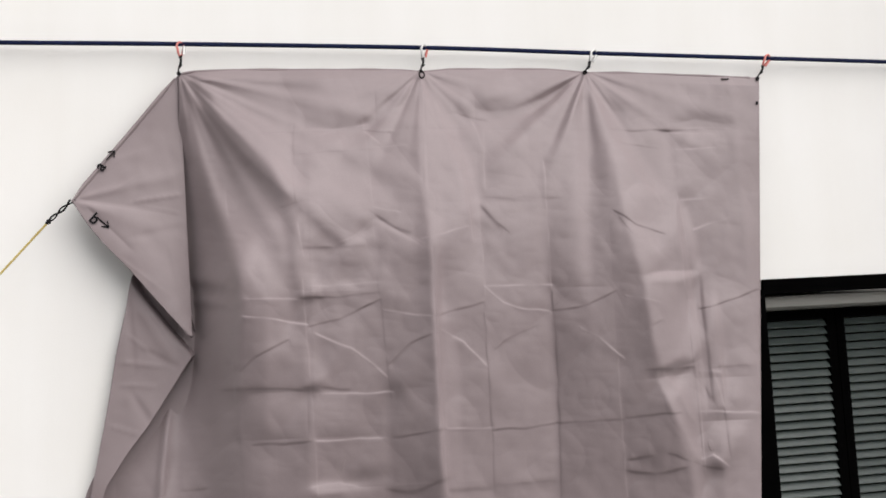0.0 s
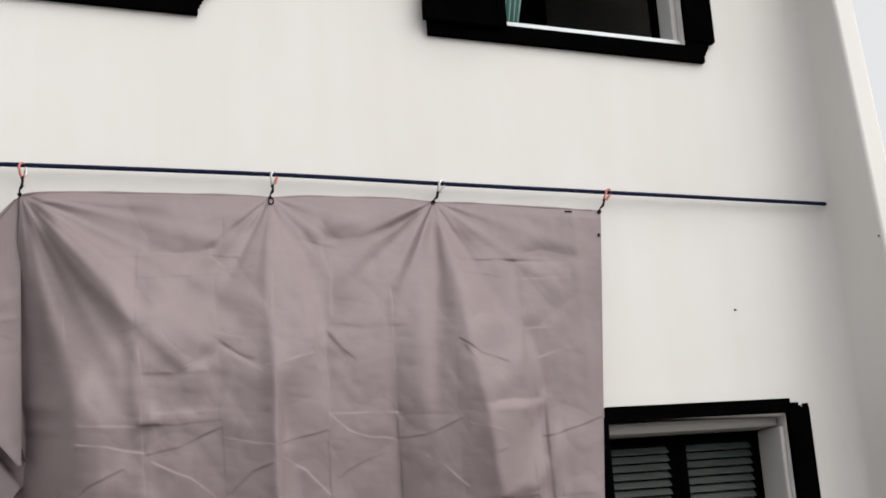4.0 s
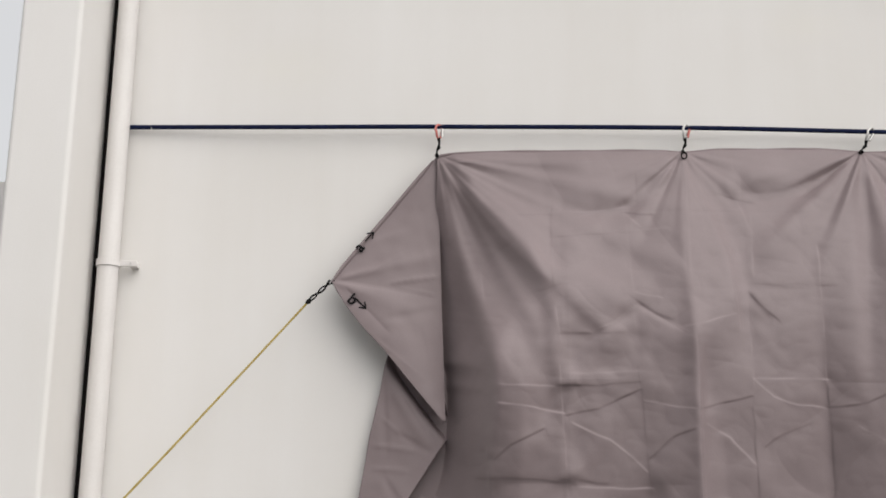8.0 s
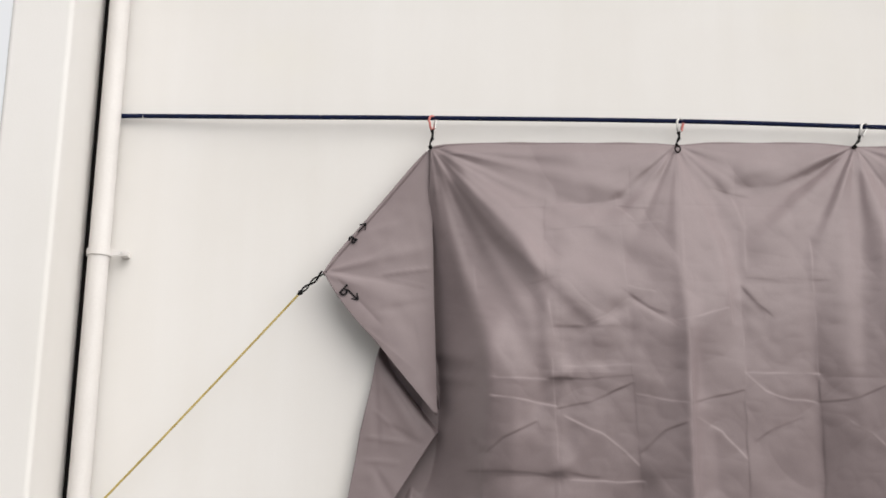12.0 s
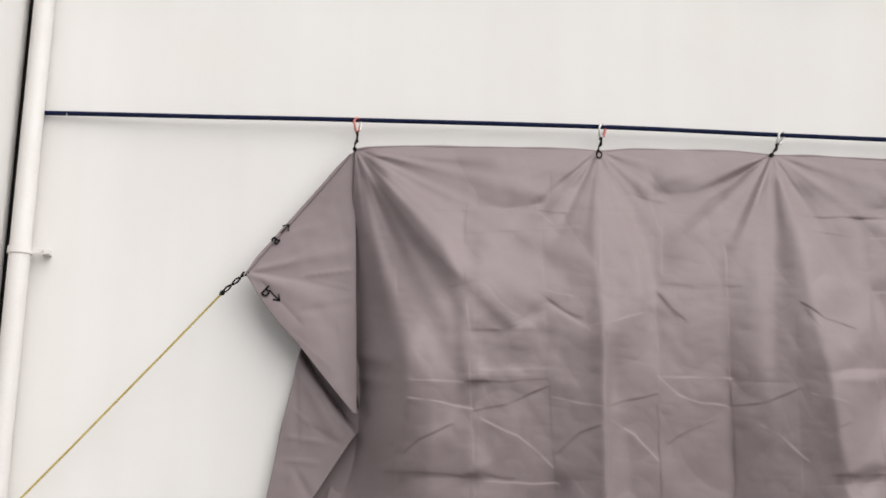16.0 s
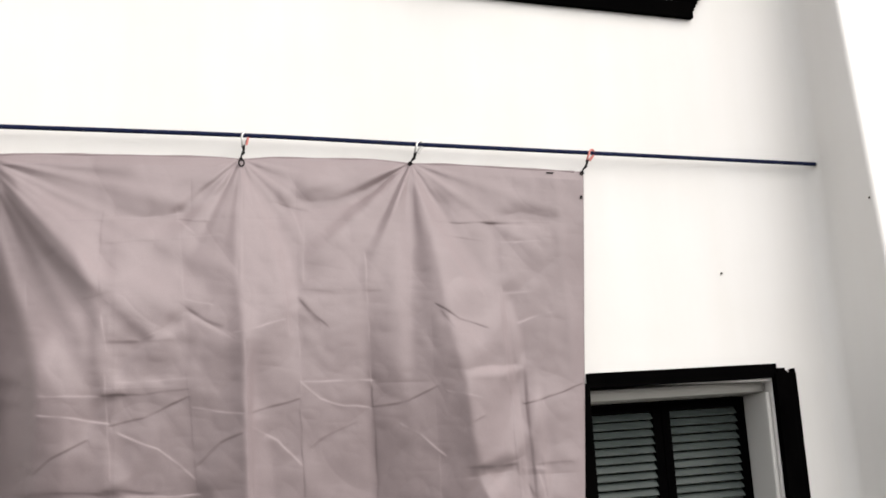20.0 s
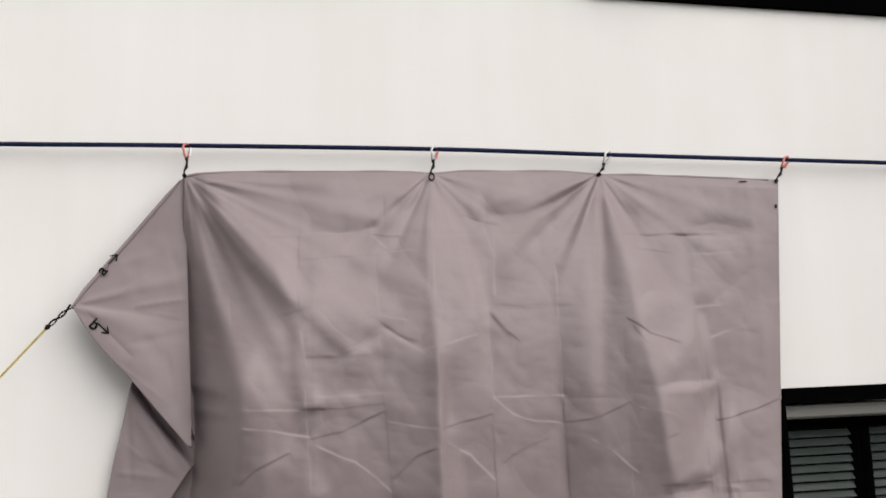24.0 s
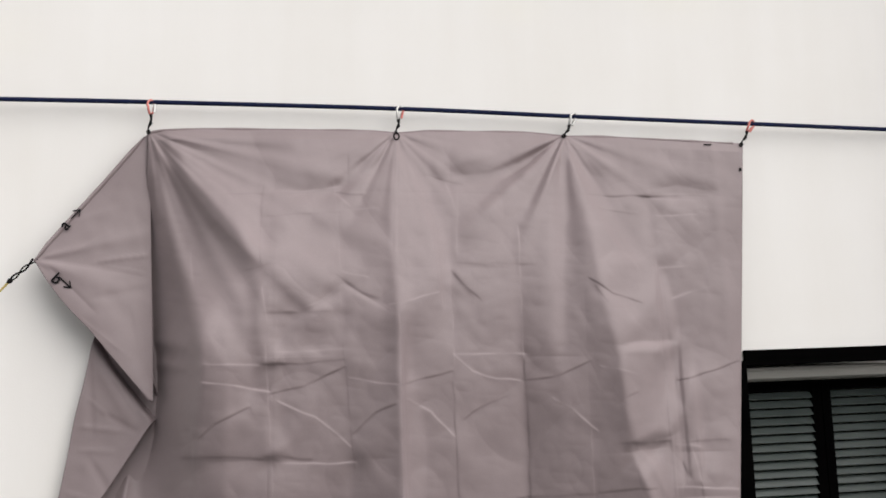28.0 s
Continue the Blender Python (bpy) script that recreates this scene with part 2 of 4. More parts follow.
def pierced(x0, x1, z0, z1, y0, y1, holes):
    """A wall of thickness y0..y1 with rectangular openings, made of its visible faces."""
    bm = bmesh.new()
    xs = sorted({x0, x1, *(v for h in holes for v in h[:2])})
    zs = sorted({z0, z1, *(v for h in holes for v in h[2:])})
    empty = lambda i, k: not (0 <= i < len(xs) - 1 and 0 <= k < len(zs) - 1) or any(h[0] <= xs[i] < h[1] and h[2] <= zs[k] < h[3] for h in holes)
    quad = lambda *c: bm.faces.new([bm.verts.new(v) for v in c])
    for i in range(len(xs) - 1):
        for k in range(len(zs) - 1):
            if empty(i, k):
                continue
            a, b, c, d = xs[i], xs[i + 1], zs[k], zs[k + 1]
            quad((a, y0, c), (b, y0, c), (b, y0, d), (a, y0, d))
            quad((a, y1, d), (b, y1, d), (b, y1, c), (a, y1, c))
            if empty(i - 1, k):
                quad((a, y1, c), (a, y0, c), (a, y0, d), (a, y1, d))
            if empty(i + 1, k):
                quad((b, y0, c), (b, y1, c), (b, y1, d), (b, y0, d))
            if empty(i, k - 1):
                quad((a, y1, c), (b, y1, c), (b, y0, c), (a, y0, c))
            if empty(i, k + 1):
                quad((a, y0, d), (b, y0, d), (b, y1, d), (a, y1, d))
    bmesh.ops.remove_doubles(bm, verts=bm.verts, dist=0.0005)
    return bm


facade = new("wall_front", mesh("wall_front", pierced(X0, X1, 0, TOP, 0.0, 0.3, [LOW, UP_A, UP_B]), FACADE))
tagged(facade, "off-white plastered house wall with faint blotches", "wall", kind="structure")


def fin(name, xa, xb, label, lean=False):
    """A side wall that stands out in front of the facade, with softly rounded front edges."""
    bm = bmesh.new()
    r = bmesh.ops.create_cube(bm, size=1.0, matrix=Matrix.Translation(((xa + xb) / 2, (DEPTH - FIN) / 2, TOP / 2)) @ Matrix.Diagonal((xb - xa, DEPTH + FIN, TOP, 1)))
    if lean:
        for v in bm.verts:
            if v.co.y < -FIN + 0.01:
                v.co.y = -0.71 if v.co.z < 1 else -0.22
    front = [e for e in bm.edges if all(v.co.y < -0.1 for v in e.verts) and abs(e.verts[0].co.z - e.verts[1].co.z) > 1]
    bmesh.ops.bevel(bm, geom=front, offset=0.022, segments=5, affect="EDGES", profile=0.5)
    ob = new(name, mesh(name, bm, PLASTER))
    return tagged(ob, label, "wall", kind="structure")


fin("wall_left", X0 - FIN_W, X0, "cream plastered side wall standing forward of the facade")
fin("wall_right", X1, X1 + 0.14, "pale grey plastered side wall, leaning back towards its top", True)
# the inside corner is rounded off with plaster
bm, R = bmesh.new(), 0.085
turns = [math.pi / 2 * k / 8 for k in range(9)]
face, back = ([[bm.verts.new((X1 - R + R * math.sin(a), -R + R * math.cos(a), z)) for a in turns] for z in (0.0, TOP)] for _ in range(2))
for row, z in zip(back, (0.0, TOP)):
    row[1:-1] = [bm.verts.new((X1 - 0.001, -0.001, z))]
for k in range(8):
    bm.faces.new((face[0][k], face[0][k + 1], face[1][k + 1], face[1][k]))
for k in range(2):
    bm.faces.new((back[0][k], back[1][k], back[1][k + 1], back[0][k + 1]))
tagged(new("trim", mesh("trim", bm, PLASTER, True)), "rounded plaster fillet in the inside corner of the wall", "trim", kind="structure")
tagged(new("wall_back", mesh("wall_back", slab(X0, X1, DEPTH - 0.3, DEPTH, 0, TOP), PLASTER)), "plastered rear wall of the house", "wall", kind="structure")
tagged(new("roof", mesh("roof", slab(X0 - FIN_W - 0.1, X1 + FIN_W + 0.1, -FIN - 0.05, DEPTH + 0.1, TOP + 0.003, TOP + 0.2, 0.02), GREY_PLASTER)), "flat concrete roof slab of the house", "roof", kind="structure")
# floors and inner wall get the rooms' darkness from their near-black colour
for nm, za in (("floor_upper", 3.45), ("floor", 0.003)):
    tagged(new(nm, mesh(nm, slab(X0 + 0.003, X1 - 0.003, 0.303, DEPTH - 0.303, za, za + 0.15), ROOM)), "floor inside the house, the room's darkness put into its colour", "floor", kind="structure")
tagged(new("wall_room", mesh("wall_room", slab(X0 + 0.003, X1 - 0.003, 3.6, 3.7, 0.16, TOP - 0.003), ROOM)), "inner wall behind the windows, the room's darkness put into its colour", "wall", kind="structure")


# ---- windows ----
def ragged(x0, x1, z0, z1, y0, y1):
    """A surround board whose upper end is broken: a step beside the top board, and a splinter at its outer edge."""
    bm = slab(x0, x1, y0, y1, z0, z1, 0.004)
    box(bm, x0 + 0.018, x0 + 0.064, y0 + 0.004, y1, z1 - 0.01, z1 + 0.026, 0.003)
    box(bm, x0 + 0.06, x0 + 0.078, y0 + 0.006, y1, z1 - 0.01, z1 + 0.01, 0.002)
    box(bm, x1 - 0.017, x1 - 0.003, y0 + 0.002, y1, z1 - 0.01, z1 + 0.02, 0.003)
    return bm


def louvred_leaf(win, x0, x1, z0, z1, y, label, solid=False):
    """A shutter leaf: stiles, rails, slats sloping outwards."""
    s, d = 0.05, 0.035
    leaf = part("shutter_leaf", slab(x0, x0 + s, y, y + d, z0, z1, 0.003), BLACK_PAINT, win, label)
    part("stile", slab(x1 - s, x1, y, y + d, z0, z1, 0.003), BLACK_PAINT, leaf)
    for za, zb in ((z0, z0 + 0.07), (z1 - 0.05, z1)):
        part("rail", slab(x0 + s, x1 - s, y, y + d, za, zb, 0.003), BLACK_PAINT, leaf)
    if solid:
        for za, zb in ((z0 + 0.07, (z0 + z1) / 2), ((z0 + z1) / 2 + 0.004, z1 - 0.05)):
            part("panel", slab(x0 + s, x1 - s, y + 0.008, y + d - 0.008, za, zb, 0.002), BLACK_PAINT, leaf)
        return leaf
    n = int((z1 - z0 - 0.12) / 0.0445)
    bm = bmesh.new()
    box(bm, x0 + s - 0.004, x1 - s + 0.004, -0.021, 0.021, -0.0035, 0.0035, 0.0015)
    bm.transform(Matrix.Rotation(radians(54), 4, "X"))
    me = mesh("slat", bm, SLAT_PAINT)
    for k in range(n):
        ob = new("slat", me)
        ob.parent = leaf
        ob.matrix_basis = Matrix.Translation((0, y + d / 2, z1 - 0.05 - 0.0445 * (k + 0.5))) @ Matrix.Rotation(radians(random.uniform(-3, 3)), 4, "X")
        ob.matrix_parent_inverse = leaf.matrix_parent_inverse
    return leaf


def casing(win, h, top, bottom, side, right_cut, left=True):
    """Black surround boards round an opening."""
    x0, x1, z0, z1 = h
    part("surround_top", slab(x0 - 0.0, x1 + 0.025, -0.028, 0.0, z1 + 0.002, z1 + top, 0.004), BLACK_PAINT, win)
    part("surround_bottom", slab(x0 - 0.08, x1 + 0.105, -0.034, 0.0, z0 - bottom, z0 - 0.002, 0.004), BLACK_PAINT, win)
    part("surround_right", ragged(x1 + 0.002, x1 + side, z0 + right_cut[0], z1 + right_cut[1], -0.045, 0.0), BLACK_PAINT, win)
    if left:
        part("surround_left", slab(x0 - side, x0 - 0.002, -0.045, 0.0, z0 + right_cut[0], z1 + right_cut[1], 0.004), BLACK_PAINT, win)


def sash(win, x0, x1, z0, z1, y, label):
    f = part("sash", slab(x0, x0 + 0.055, y, y + 0.05, z0, z1, 0.004), BLACK_PAINT, win, label)
    part("stile", slab(x1 - 0.055, x1, y, y + 0.05, z0, z1, 0.004), BLACK_PAINT, f)
    part("rail", slab(x0 + 0.055, x1 - 0.055, y, y + 0.05, z0, z0 + 0.06, 0.004), BLACK_PAINT, f)
    part("rail", slab(x0 + 0.055, x1 - 0.055, y, y + 0.05, z1 - 0.06, z1, 0.004), BLACK_PAINT, f)
    part("pane", slab(x0 + 0.05, x1 - 0.05, y + 0.022, y + 0.028, z0 + 0.055, z1 - 0.055), GLASS, f, "dark reflecting pane")


# lower window, closed louvred shutters inside the reveal
win = thing("window_1", "black-framed window with closed green-grey louvred shutters", "window", kind="structure")
casing(win, LOW, 0.078, 0.1, 0.13, (-0.1, 0.026))
# lintel band is coloured darker than the jamb for the shade it stands in
part("lintel_band", slab(LOW[0] + 0.003, LOW[1] - 0.003, 0.06, 0.29, LOW[3] - 0.064, LOW[3] - 0.002, 0.022), SHADED_PLASTER, win, "rounded pale plaster lintel band, shade put into its colour")
part("jamb", slab(LOW[1] - 0.03, LOW[1] - 0.002, 0.02, 0.29, LOW[2], LOW[3] - 0.066, 0.014), GREY_PLASTER, win, "rounded pale plaster jamb")
part("window_sill", slab(LOW[0] - 0.03, LOW[1] + 0.03, -0.06, 0.25, LOW[2] - 0.06, LOW[2] - 0.003, 0.006), SILL_PAINT, win)
mid = 3.535
louvred_leaf(win, LOW[0] + 0.03, mid - 0.002, LOW[2] + 0.01, LOW[3] - 0.068, 0.235, "closed louvred shutter leaf")
louvred_leaf(win, mid + 0.002, LOW[1] - 0.034, LOW[2] + 0.01, LOW[3] - 0.068, 0.235, "closed louvred shutter leaf")



def out_of_level(win, slope, about):
    """The window was set slightly out of level."""
    seen = set()
    for ob in win.children_recursive:
        if ob.data.name not in seen:
            seen.add(ob.data.name)
            for vert in ob.data.vertices:
                vert.co.z += slope * (vert.co.x - about)


out_of_level(win, 0.03, 3.7)


def upper_window(nm, h, label):
    win = thing(nm, label, "window", kind="structure")
    x0, x1, z0, z1 = h
    casing(win, h, 0.1, 0.1, 0.18, (0.028, 0.05), left=False)
    part("window_sill", slab(x0 + 0.003, x1 - 0.003, 0.03, 0.28, z0 + 0.002, z0 + 0.055, 0.006), SILL_PAINT, win, "pale bluish inner sill")
    part("jamb", slab(x1 - 0.04, x1 - 0.002, 0.05, 0.28, z0 + 0.057, z1 - 0.002, 0.01), GREY_PLASTER, win, "grey plaster jamb")
    sash(win, x0 + 0.005, x0 + 0.4, z0 + 0.04, z1 - 0.01, 0.2, "closed glazed sash behind the shutter")
    part("frame", slab(x1 - 0.065, x1 - 0.042, 0.19, 0.26, z0 + 0.057, z1 - 0.002, 0.003), BLACK_PAINT, win)
    bm = slab(x1 + 0.002, x1 + 0.125, -0.03, 0.0, z0 - 0.0, z0 + 0.027, 0.003)
    for k in range(4):
        box(bm, x1 + 0.09 + 0.012 * k, x1 + 0.115 + 0.012 * k, -0.036, 0.0, z0 - 0.055 + 0.022 * k, z0 - 0.02 + 0.018 * k, 0.004)
    part("corner_block", bm, BLACK_PAINT, win, "chipped black corner piece")
    louvred_leaf(win, x0 - 0.118, x0 + 0.358, z0 - 0.036, z1 + 0.03, -0.085, "black panelled shutter leaf standing closed", True)
    out_of_level(win, -0.0185, (x0 + x1) / 2)
    return win


upper_window("window_2", UP_A, "black-framed upper window with one shutter leaf closed")
upper_window("window_3", UP_B, "black-framed upper window above the tarpaulin")
# a curtain hanging behind the upper window
bm = bmesh.new()
cols = 40
vs = [[bm.verts.new((2.64 + 0.42 * k / cols * (0.3 if r else 1.0), 0.36 + 0.02 * math.sin(k * 1.1), z)) for k in range(cols + 1)] for r, z in enumerate((5.7, 4.2))]
for k in range(cols):
    bm.faces.new((vs[0][k], vs[0][k + 1], vs[1][k + 1], vs[1][k]))
curtain = thing("curtain", "teal curtain gathered behind the upper window", "curtain")
cloth = part("fabric", bm, CURTAIN, curtain, "", True)
sol = cloth.modifiers.new("thick", "SOLIDIFY")
sol.thickness = 0.004
part("rail", slab(2.3, 3.7, 0.301, 0.45, 5.69, 5.72, 0.004), SILL_PAINT, curtain, "pale curtain rail")

# ---- downpipe on the facade, with clips; cable beside it, widened for the shadowed gap ----
PX, PY, PR = -1.395, -0.066, 0.0482
pipe = thing("downpipe", "cream painted round downpipe clipped to the wall", "pipe")
part("pipe", bar([(PX, PY, 1.58 + 0.2 * k) for k in range(26)], PR, 28), PIPE_PAINT, pipe, "", True)
part("socket", bar([(PX, PY, z) for z in (1.27, 1.272, 1.40, 1.402, 1.59)], [PR, PR + 0.006, PR + 0.006, PR + 0.001, PR + 0.001], 28), PIPE_PAINT, pipe, "", True)
part("pipe", bar([(PX, PY, 0.03), (PX, PY, 0.7), (PX, PY, 1.275)], PR, 28), PIPE_PAINT, pipe, "", True)
for z in (2.71, 1.545, 4.6):
    bm = bmesh.new()
    tube(bm, [(PX, PY, z - 0.016), (PX, PY, z - 0.0155), (PX, PY, z + 0.0155), (PX, PY, z + 0.016)], [PR, PR + 0.007, PR + 0.007, PR], 28)
    box(bm, PX + PR - 0.002, PX + PR + 0.084, PY - 0.006, PY + 0.004, z - 0.014, z + 0.014, 0.003)
    box(bm, PX + PR + 0.045, PX + PR + 0.08, PY, -0.001, z - 0.012, z + 0.012, 0.003)
    clip = part("clip", bm, PIPE_PAINT, pipe, "pale pipe clip with a fixing lug")
    part("screw", bar([(PX + PR + 0.056, PY - 0.010, z), (PX + PR + 0.056, PY - 0.005, z)], 0.005, 8), STEEL, clip)
# thick black bar in the corner: partly shadow between side wall and pipe
cable = new("cable", mesh("cable", bar([(-1.464, -0.014, 0.02), (-1.466, -0.014, 2.0), (-1.463, -0.014, TOP - 0.02)], 0.0135, 10), GAP_BLACK, True))
tagged(cable, "black cable down the corner behind the pipe, widened to stand for the shadowed gap", "cable")

# ---- clothes line ----
RY = -0.065
line = [(-1.42, -0.012, 3.381), (-1.33, -0.03, 3.382), (-0.594, RY, 3.381), (0.116, RY, 3.392), (1.289, RY, 3.402), (2.163, RY, 3.394), (3.112, RY, 3.388), (4.503, -0.05, 3.384)]
rope = thing("clothes_line", "navy blue rope stretched along the wall", "rope")
part("rope", bar(curved(line, 14), 0.0108, 10), ROPE, rope, "", True)
part("whipping", bar([(-1.252, -0.034, 3.381), (-1.246, -0.034, 3.381)], 0.0115, 10), STEEL, rope, "pale binding on the rope")
eye = part("wall_eye", bar([(4.513, -0.05, 3.384), (4.49, -0.05, 3.384)], [0.012, 0.007], 10), STEEL, rope, "small screw eye", True)


def carabiner(x, z, tilt, ex, ez, label, metal, gate):
    """A snap hook on the line, with a cord down to an eyelet."""
    t = thing("carabiner", label, "carabiner", (x, RY, z), "hooks on the clothes line")
    ca, sa = math.cos(tilt), math.sin(tilt)
    lift = lambda u, w, d=0.0: (x + u * ca + w * sa, RY + d, z - w * ca + u * sa)
    ring = []
    for k in range(32):
        a = 2 * math.pi * k / 32
        ring.append(lift(0.0145 * math.cos(a) * (1.15 if math.sin(a) < 0 else 0.8), 0.026 + 0.034 * math.sin(a), -0.010 + 0.012 * math.cos(a)))
    part("hook", bar(ring, 0.0056, 8, True), metal, t, "", True)
    part("gate", bar([lift(0.0165, 0.010, -0.004), lift(0.014, 0.05, -0.004)], 0.0062, 8), gate, t, "spring gate", True)
    part("swivel", bar([lift(0, 0.056, -0.01), lift(0, 0.064, -0.01), lift(0, 0.074, -0.012)], [0.005, 0.0085, 0.004], 8), BLACK_CORD, t, "", True)
    a = Vector(lift(0, 0.06, -0.01))
    b = Vector((ex, -0.092, ez))
    cord = curved([a, a.lerp(b, 0.35) + Vector((0.003, -0.004, 0)), a.lerp(b, 0.7) + Vector((-0.002, -0.006, 0)), b], 6)
    part("cord", bar(cord, 0.0036, 8), BLACK_CORD, t, "short black tie cord", True)
    part("cord", bar(curved([a + Vector((0.006, 0, 0.004)), a.lerp(b, 0.4) + Vector((0.008, -0.006, 0)), a.lerp(b, 0.6), b], 6), 0.0024, 8), BLACK_CORD, t, "short black tie cord", True)
    part("knot", bar([a.lerp(b, 0.45) + Vector((0.004, -0.005, 0.010)), a.lerp(b, 0.52) + Vector((0.007, -0.006, 0)), a.lerp(b, 0.6) + Vector((0, -0.004, -0.008))], [0.003, 0.0075, 0.003], 8), BLACK_CORD, t, "", True)
    part("knot", bar([b + Vector((-0.008, -0.006, 0.006)), b + Vector((0, -0.008, 0)), b + Vector((0.008, -0.006, -0.006))], [0.003, 0.0075, 0.003], 8), BLACK_CORD, t, "", True)
    return t


carabiner(0.116, 3.390, 0.0, 0.108, 3.236, "red snap hook with black cord, hanging plumb", RED_METAL, STEEL)
carabiner(1.287, 3.404, -0.18, 1.262, 3.272, "bare steel snap hook tilted, with looped black cord", STEEL, RED_METAL)
carabiner(2.162, 3.398, -0.5, 2.10, 3.285, "bare steel snap hook pulled aside by its cord", STEEL, STEEL)
carabiner(3.110, 3.394, -0.6, 3.03, 3.27, "red snap hook at the tarpaulin's corner", RED_METAL, RED_METAL)

# ---- guy cord to the lower pipe clip ----
guy = thing("guy_cord", "taut yellow cord tied from pipe clip to tarpaulin corner", "cord")
A, B = Vector((-1.318, -0.062, 1.575)), Vector((-0.463, -0.112, 2.535))
part("cord", bar([A, A.lerp(B, 0.3) - Vector((0, 0, 0.004)), A.lerp(B, 0.7) - Vector((0, 0, 0.003)), B], 0.0052, 8), CORD, guy, "", True)
part("tie", bar(curved([A, A + Vector((-0.012, -0.012, -0.03)), A + Vector((0.004, -0.014, -0.062)), A + Vector((0.012, -0.01, -0.03)), A], 5), 0.0068, 8), BLACK_CORD, guy, "black tie on the pipe clip", True)
K = Vector((-0.363, -0.122, 2.628))
s_hook = []
d = (K - B)
side = Vector((-d.z, 0, d.x)).normalized()
for k in range(25):
    u = k / 24
    s_hook.append(B + d * u + side * 0.0072 * math.sin(2 * math.pi * u * 1.25))
part("s_hook", bar([2 * (B + d * k / 24) - p for k, p in enumerate(s_hook)], 0.0036, 8), BLACK_CORD, guy, "black wire hook in the eyelet", True)
part("s_hook", bar(s_hook, 0.0046, 8), BLACK_CORD, guy, "black wire hook in the eyelet", True)
part("knot", bar([B - d * 0.12, B, B + d * 0.1], [0.005, 0.0125, 0.006], 8), BLACK_CORD, guy, "", True)

# ---- tarpaulin ----
def profile(value, xs, ys):
    return np.interp(value, xs, ys)


def lattice(x, z, step, seed, amp):
    """Smooth random relief with the given cell size."""
    rng = np.random.RandomState(seed)
    g = rng.uniform(-1, 1, (200, 200))
    u, v = (0.8 * x + 0.6 * z + 3) / step, (0.8 * z - 0.6 * x + 3) / step
    i, j = np.floor(u).astype(int), np.floor(v).astype(int)
    a, b = u - i, v - j
    a, b = a * a * (3 - 2 * a), b * b * (3 - 2 * b)
    return amp * ((g[i, j] * (1 - a) + g[i + 1, j] * a) * (1 - b) + (g[i, j + 1] * (1 - a) + g[i + 1, j + 1] * a) * b)


def ridge(x, z, p, q, h, w0, w1, skew=1.0, bow=0.0, fade=0.0):
    """A fold from p to q, h proud (or sunk), w0 wide at p and w1 at q; skew widens its right or upper side."""
    dx, dz = q[0] - p[0], q[1] - p[1]
    n = math.hypot(dx, dz)
    s = ((x - p[0]) * dx + (z - p[1]) * dz) / n**2
    d = (-(x - p[0]) * dz + (z - p[1]) * dx) / n - bow * 4 * s * (1 - s)
    sc = np.clip(s, 0, 1)
    w = w0 + (w1 - w0) * sc
    over = np.maximum(np.maximum(-s, s - 1), 0) * n / (0.8 * (1 + skew) * w + 0.006)
    w = np.where(d > 0, w * skew, w)
    rise = np.minimum(1.0, 0.45 + 4 * sc) * (1 - fade * sc)
    shape = np.abs(d / w) ** 2 if max(w0, w1) > 0.026 else 1.3 * np.abs(d / w) ** 1.15
    return h * rise * np.exp(-shape - over**2)


C1, C2, C3 = (0.11, 3.24), (1.259, 3.275), (2.098, 3.287)


FOLD_Z = (3.21, 3.01, 2.78, 2.56, 2.34, 2.12, 1.86, 1.59, 1.28)
FOLDS = []
FOLD_DEPTH = 0.92


def fold_line(xs, tilts):
    """One long fold of the hanging sheet: its course at the levels of FOLD_Z, and how far the face on its right turns to the right."""
    FOLDS.append((xs, tilts))


fold_line((0.111, 0.112, 0.116, 0.120, 0.126, 0.128, 0.105, -0.044, -0.257), (-0.56, -0.71, -0.68, -0.54, -0.65, -0.94, -0.8, -0.5, -0.4))
fold_line((0.118, 0.134, 0.164, 0.220, 0.264, 0.282, 0.202, 0.167, 0.165), (-0.58, -0.8, -0.92, -0.98, -0.98, -0.94, -0.87, -0.59, -0.4))
fold_line((0.126, 0.162, 0.210, 0.279, 0.360, 0.374, 0.370, 0.367, 0.370), (0.36, 0.52, 0.56, 0.46, 0.17, -0.18, -0.34, -0.42, -0.45))
fold_line((0.142, 0.216, 0.287, 0.382, 0.468, 0.489, 0.484, 0.480, 0.475), (-0.22, -0.27, -0.23, -0.096, 0.075, 0.14, -0.11, -0.3, -0.38))
fold_line((0.162, 0.241, 0.422, 0.568, 0.597, 0.606, 0.613, 0.621, 0.626), (-0.66, -0.83, -0.82, -0.49, -0.15, -0.057, -0.16, -0.29, -0.34))
fold_line((0.193, 0.306, 0.521, 0.622, 0.637, 0.658, 0.668, 0.674, 0.677), (0.22, 0.26, 0.24, 0.12, 0.12, 0.1, 0, 0.0039, 0.04))
fold_line((0.587, 0.609, 0.624, 0.655, 0.728, 0.736, 0.743, 0.749, 0.754), (0.08, 0.042, 0.08, 0.058, -0.062, -0.099, -0.088, -0.046, -0.01))
fold_line((0.965, 0.973, 0.985, 1, 1.01, 1.02, 1.04, 1.05, 1.04), (0.05, 0.04, -0.00018, -0.054, -0.12, -0.16, -0.17, -0.29, -0.38))
fold_line((1.23, 1.22, 1.21, 1.2, 1.2, 1.2, 1.2, 1.21, 1.21), (-0.04, -0.16, -0.19, -0.18, -0.23, -0.23, -0.21, -0.33, -0.43))
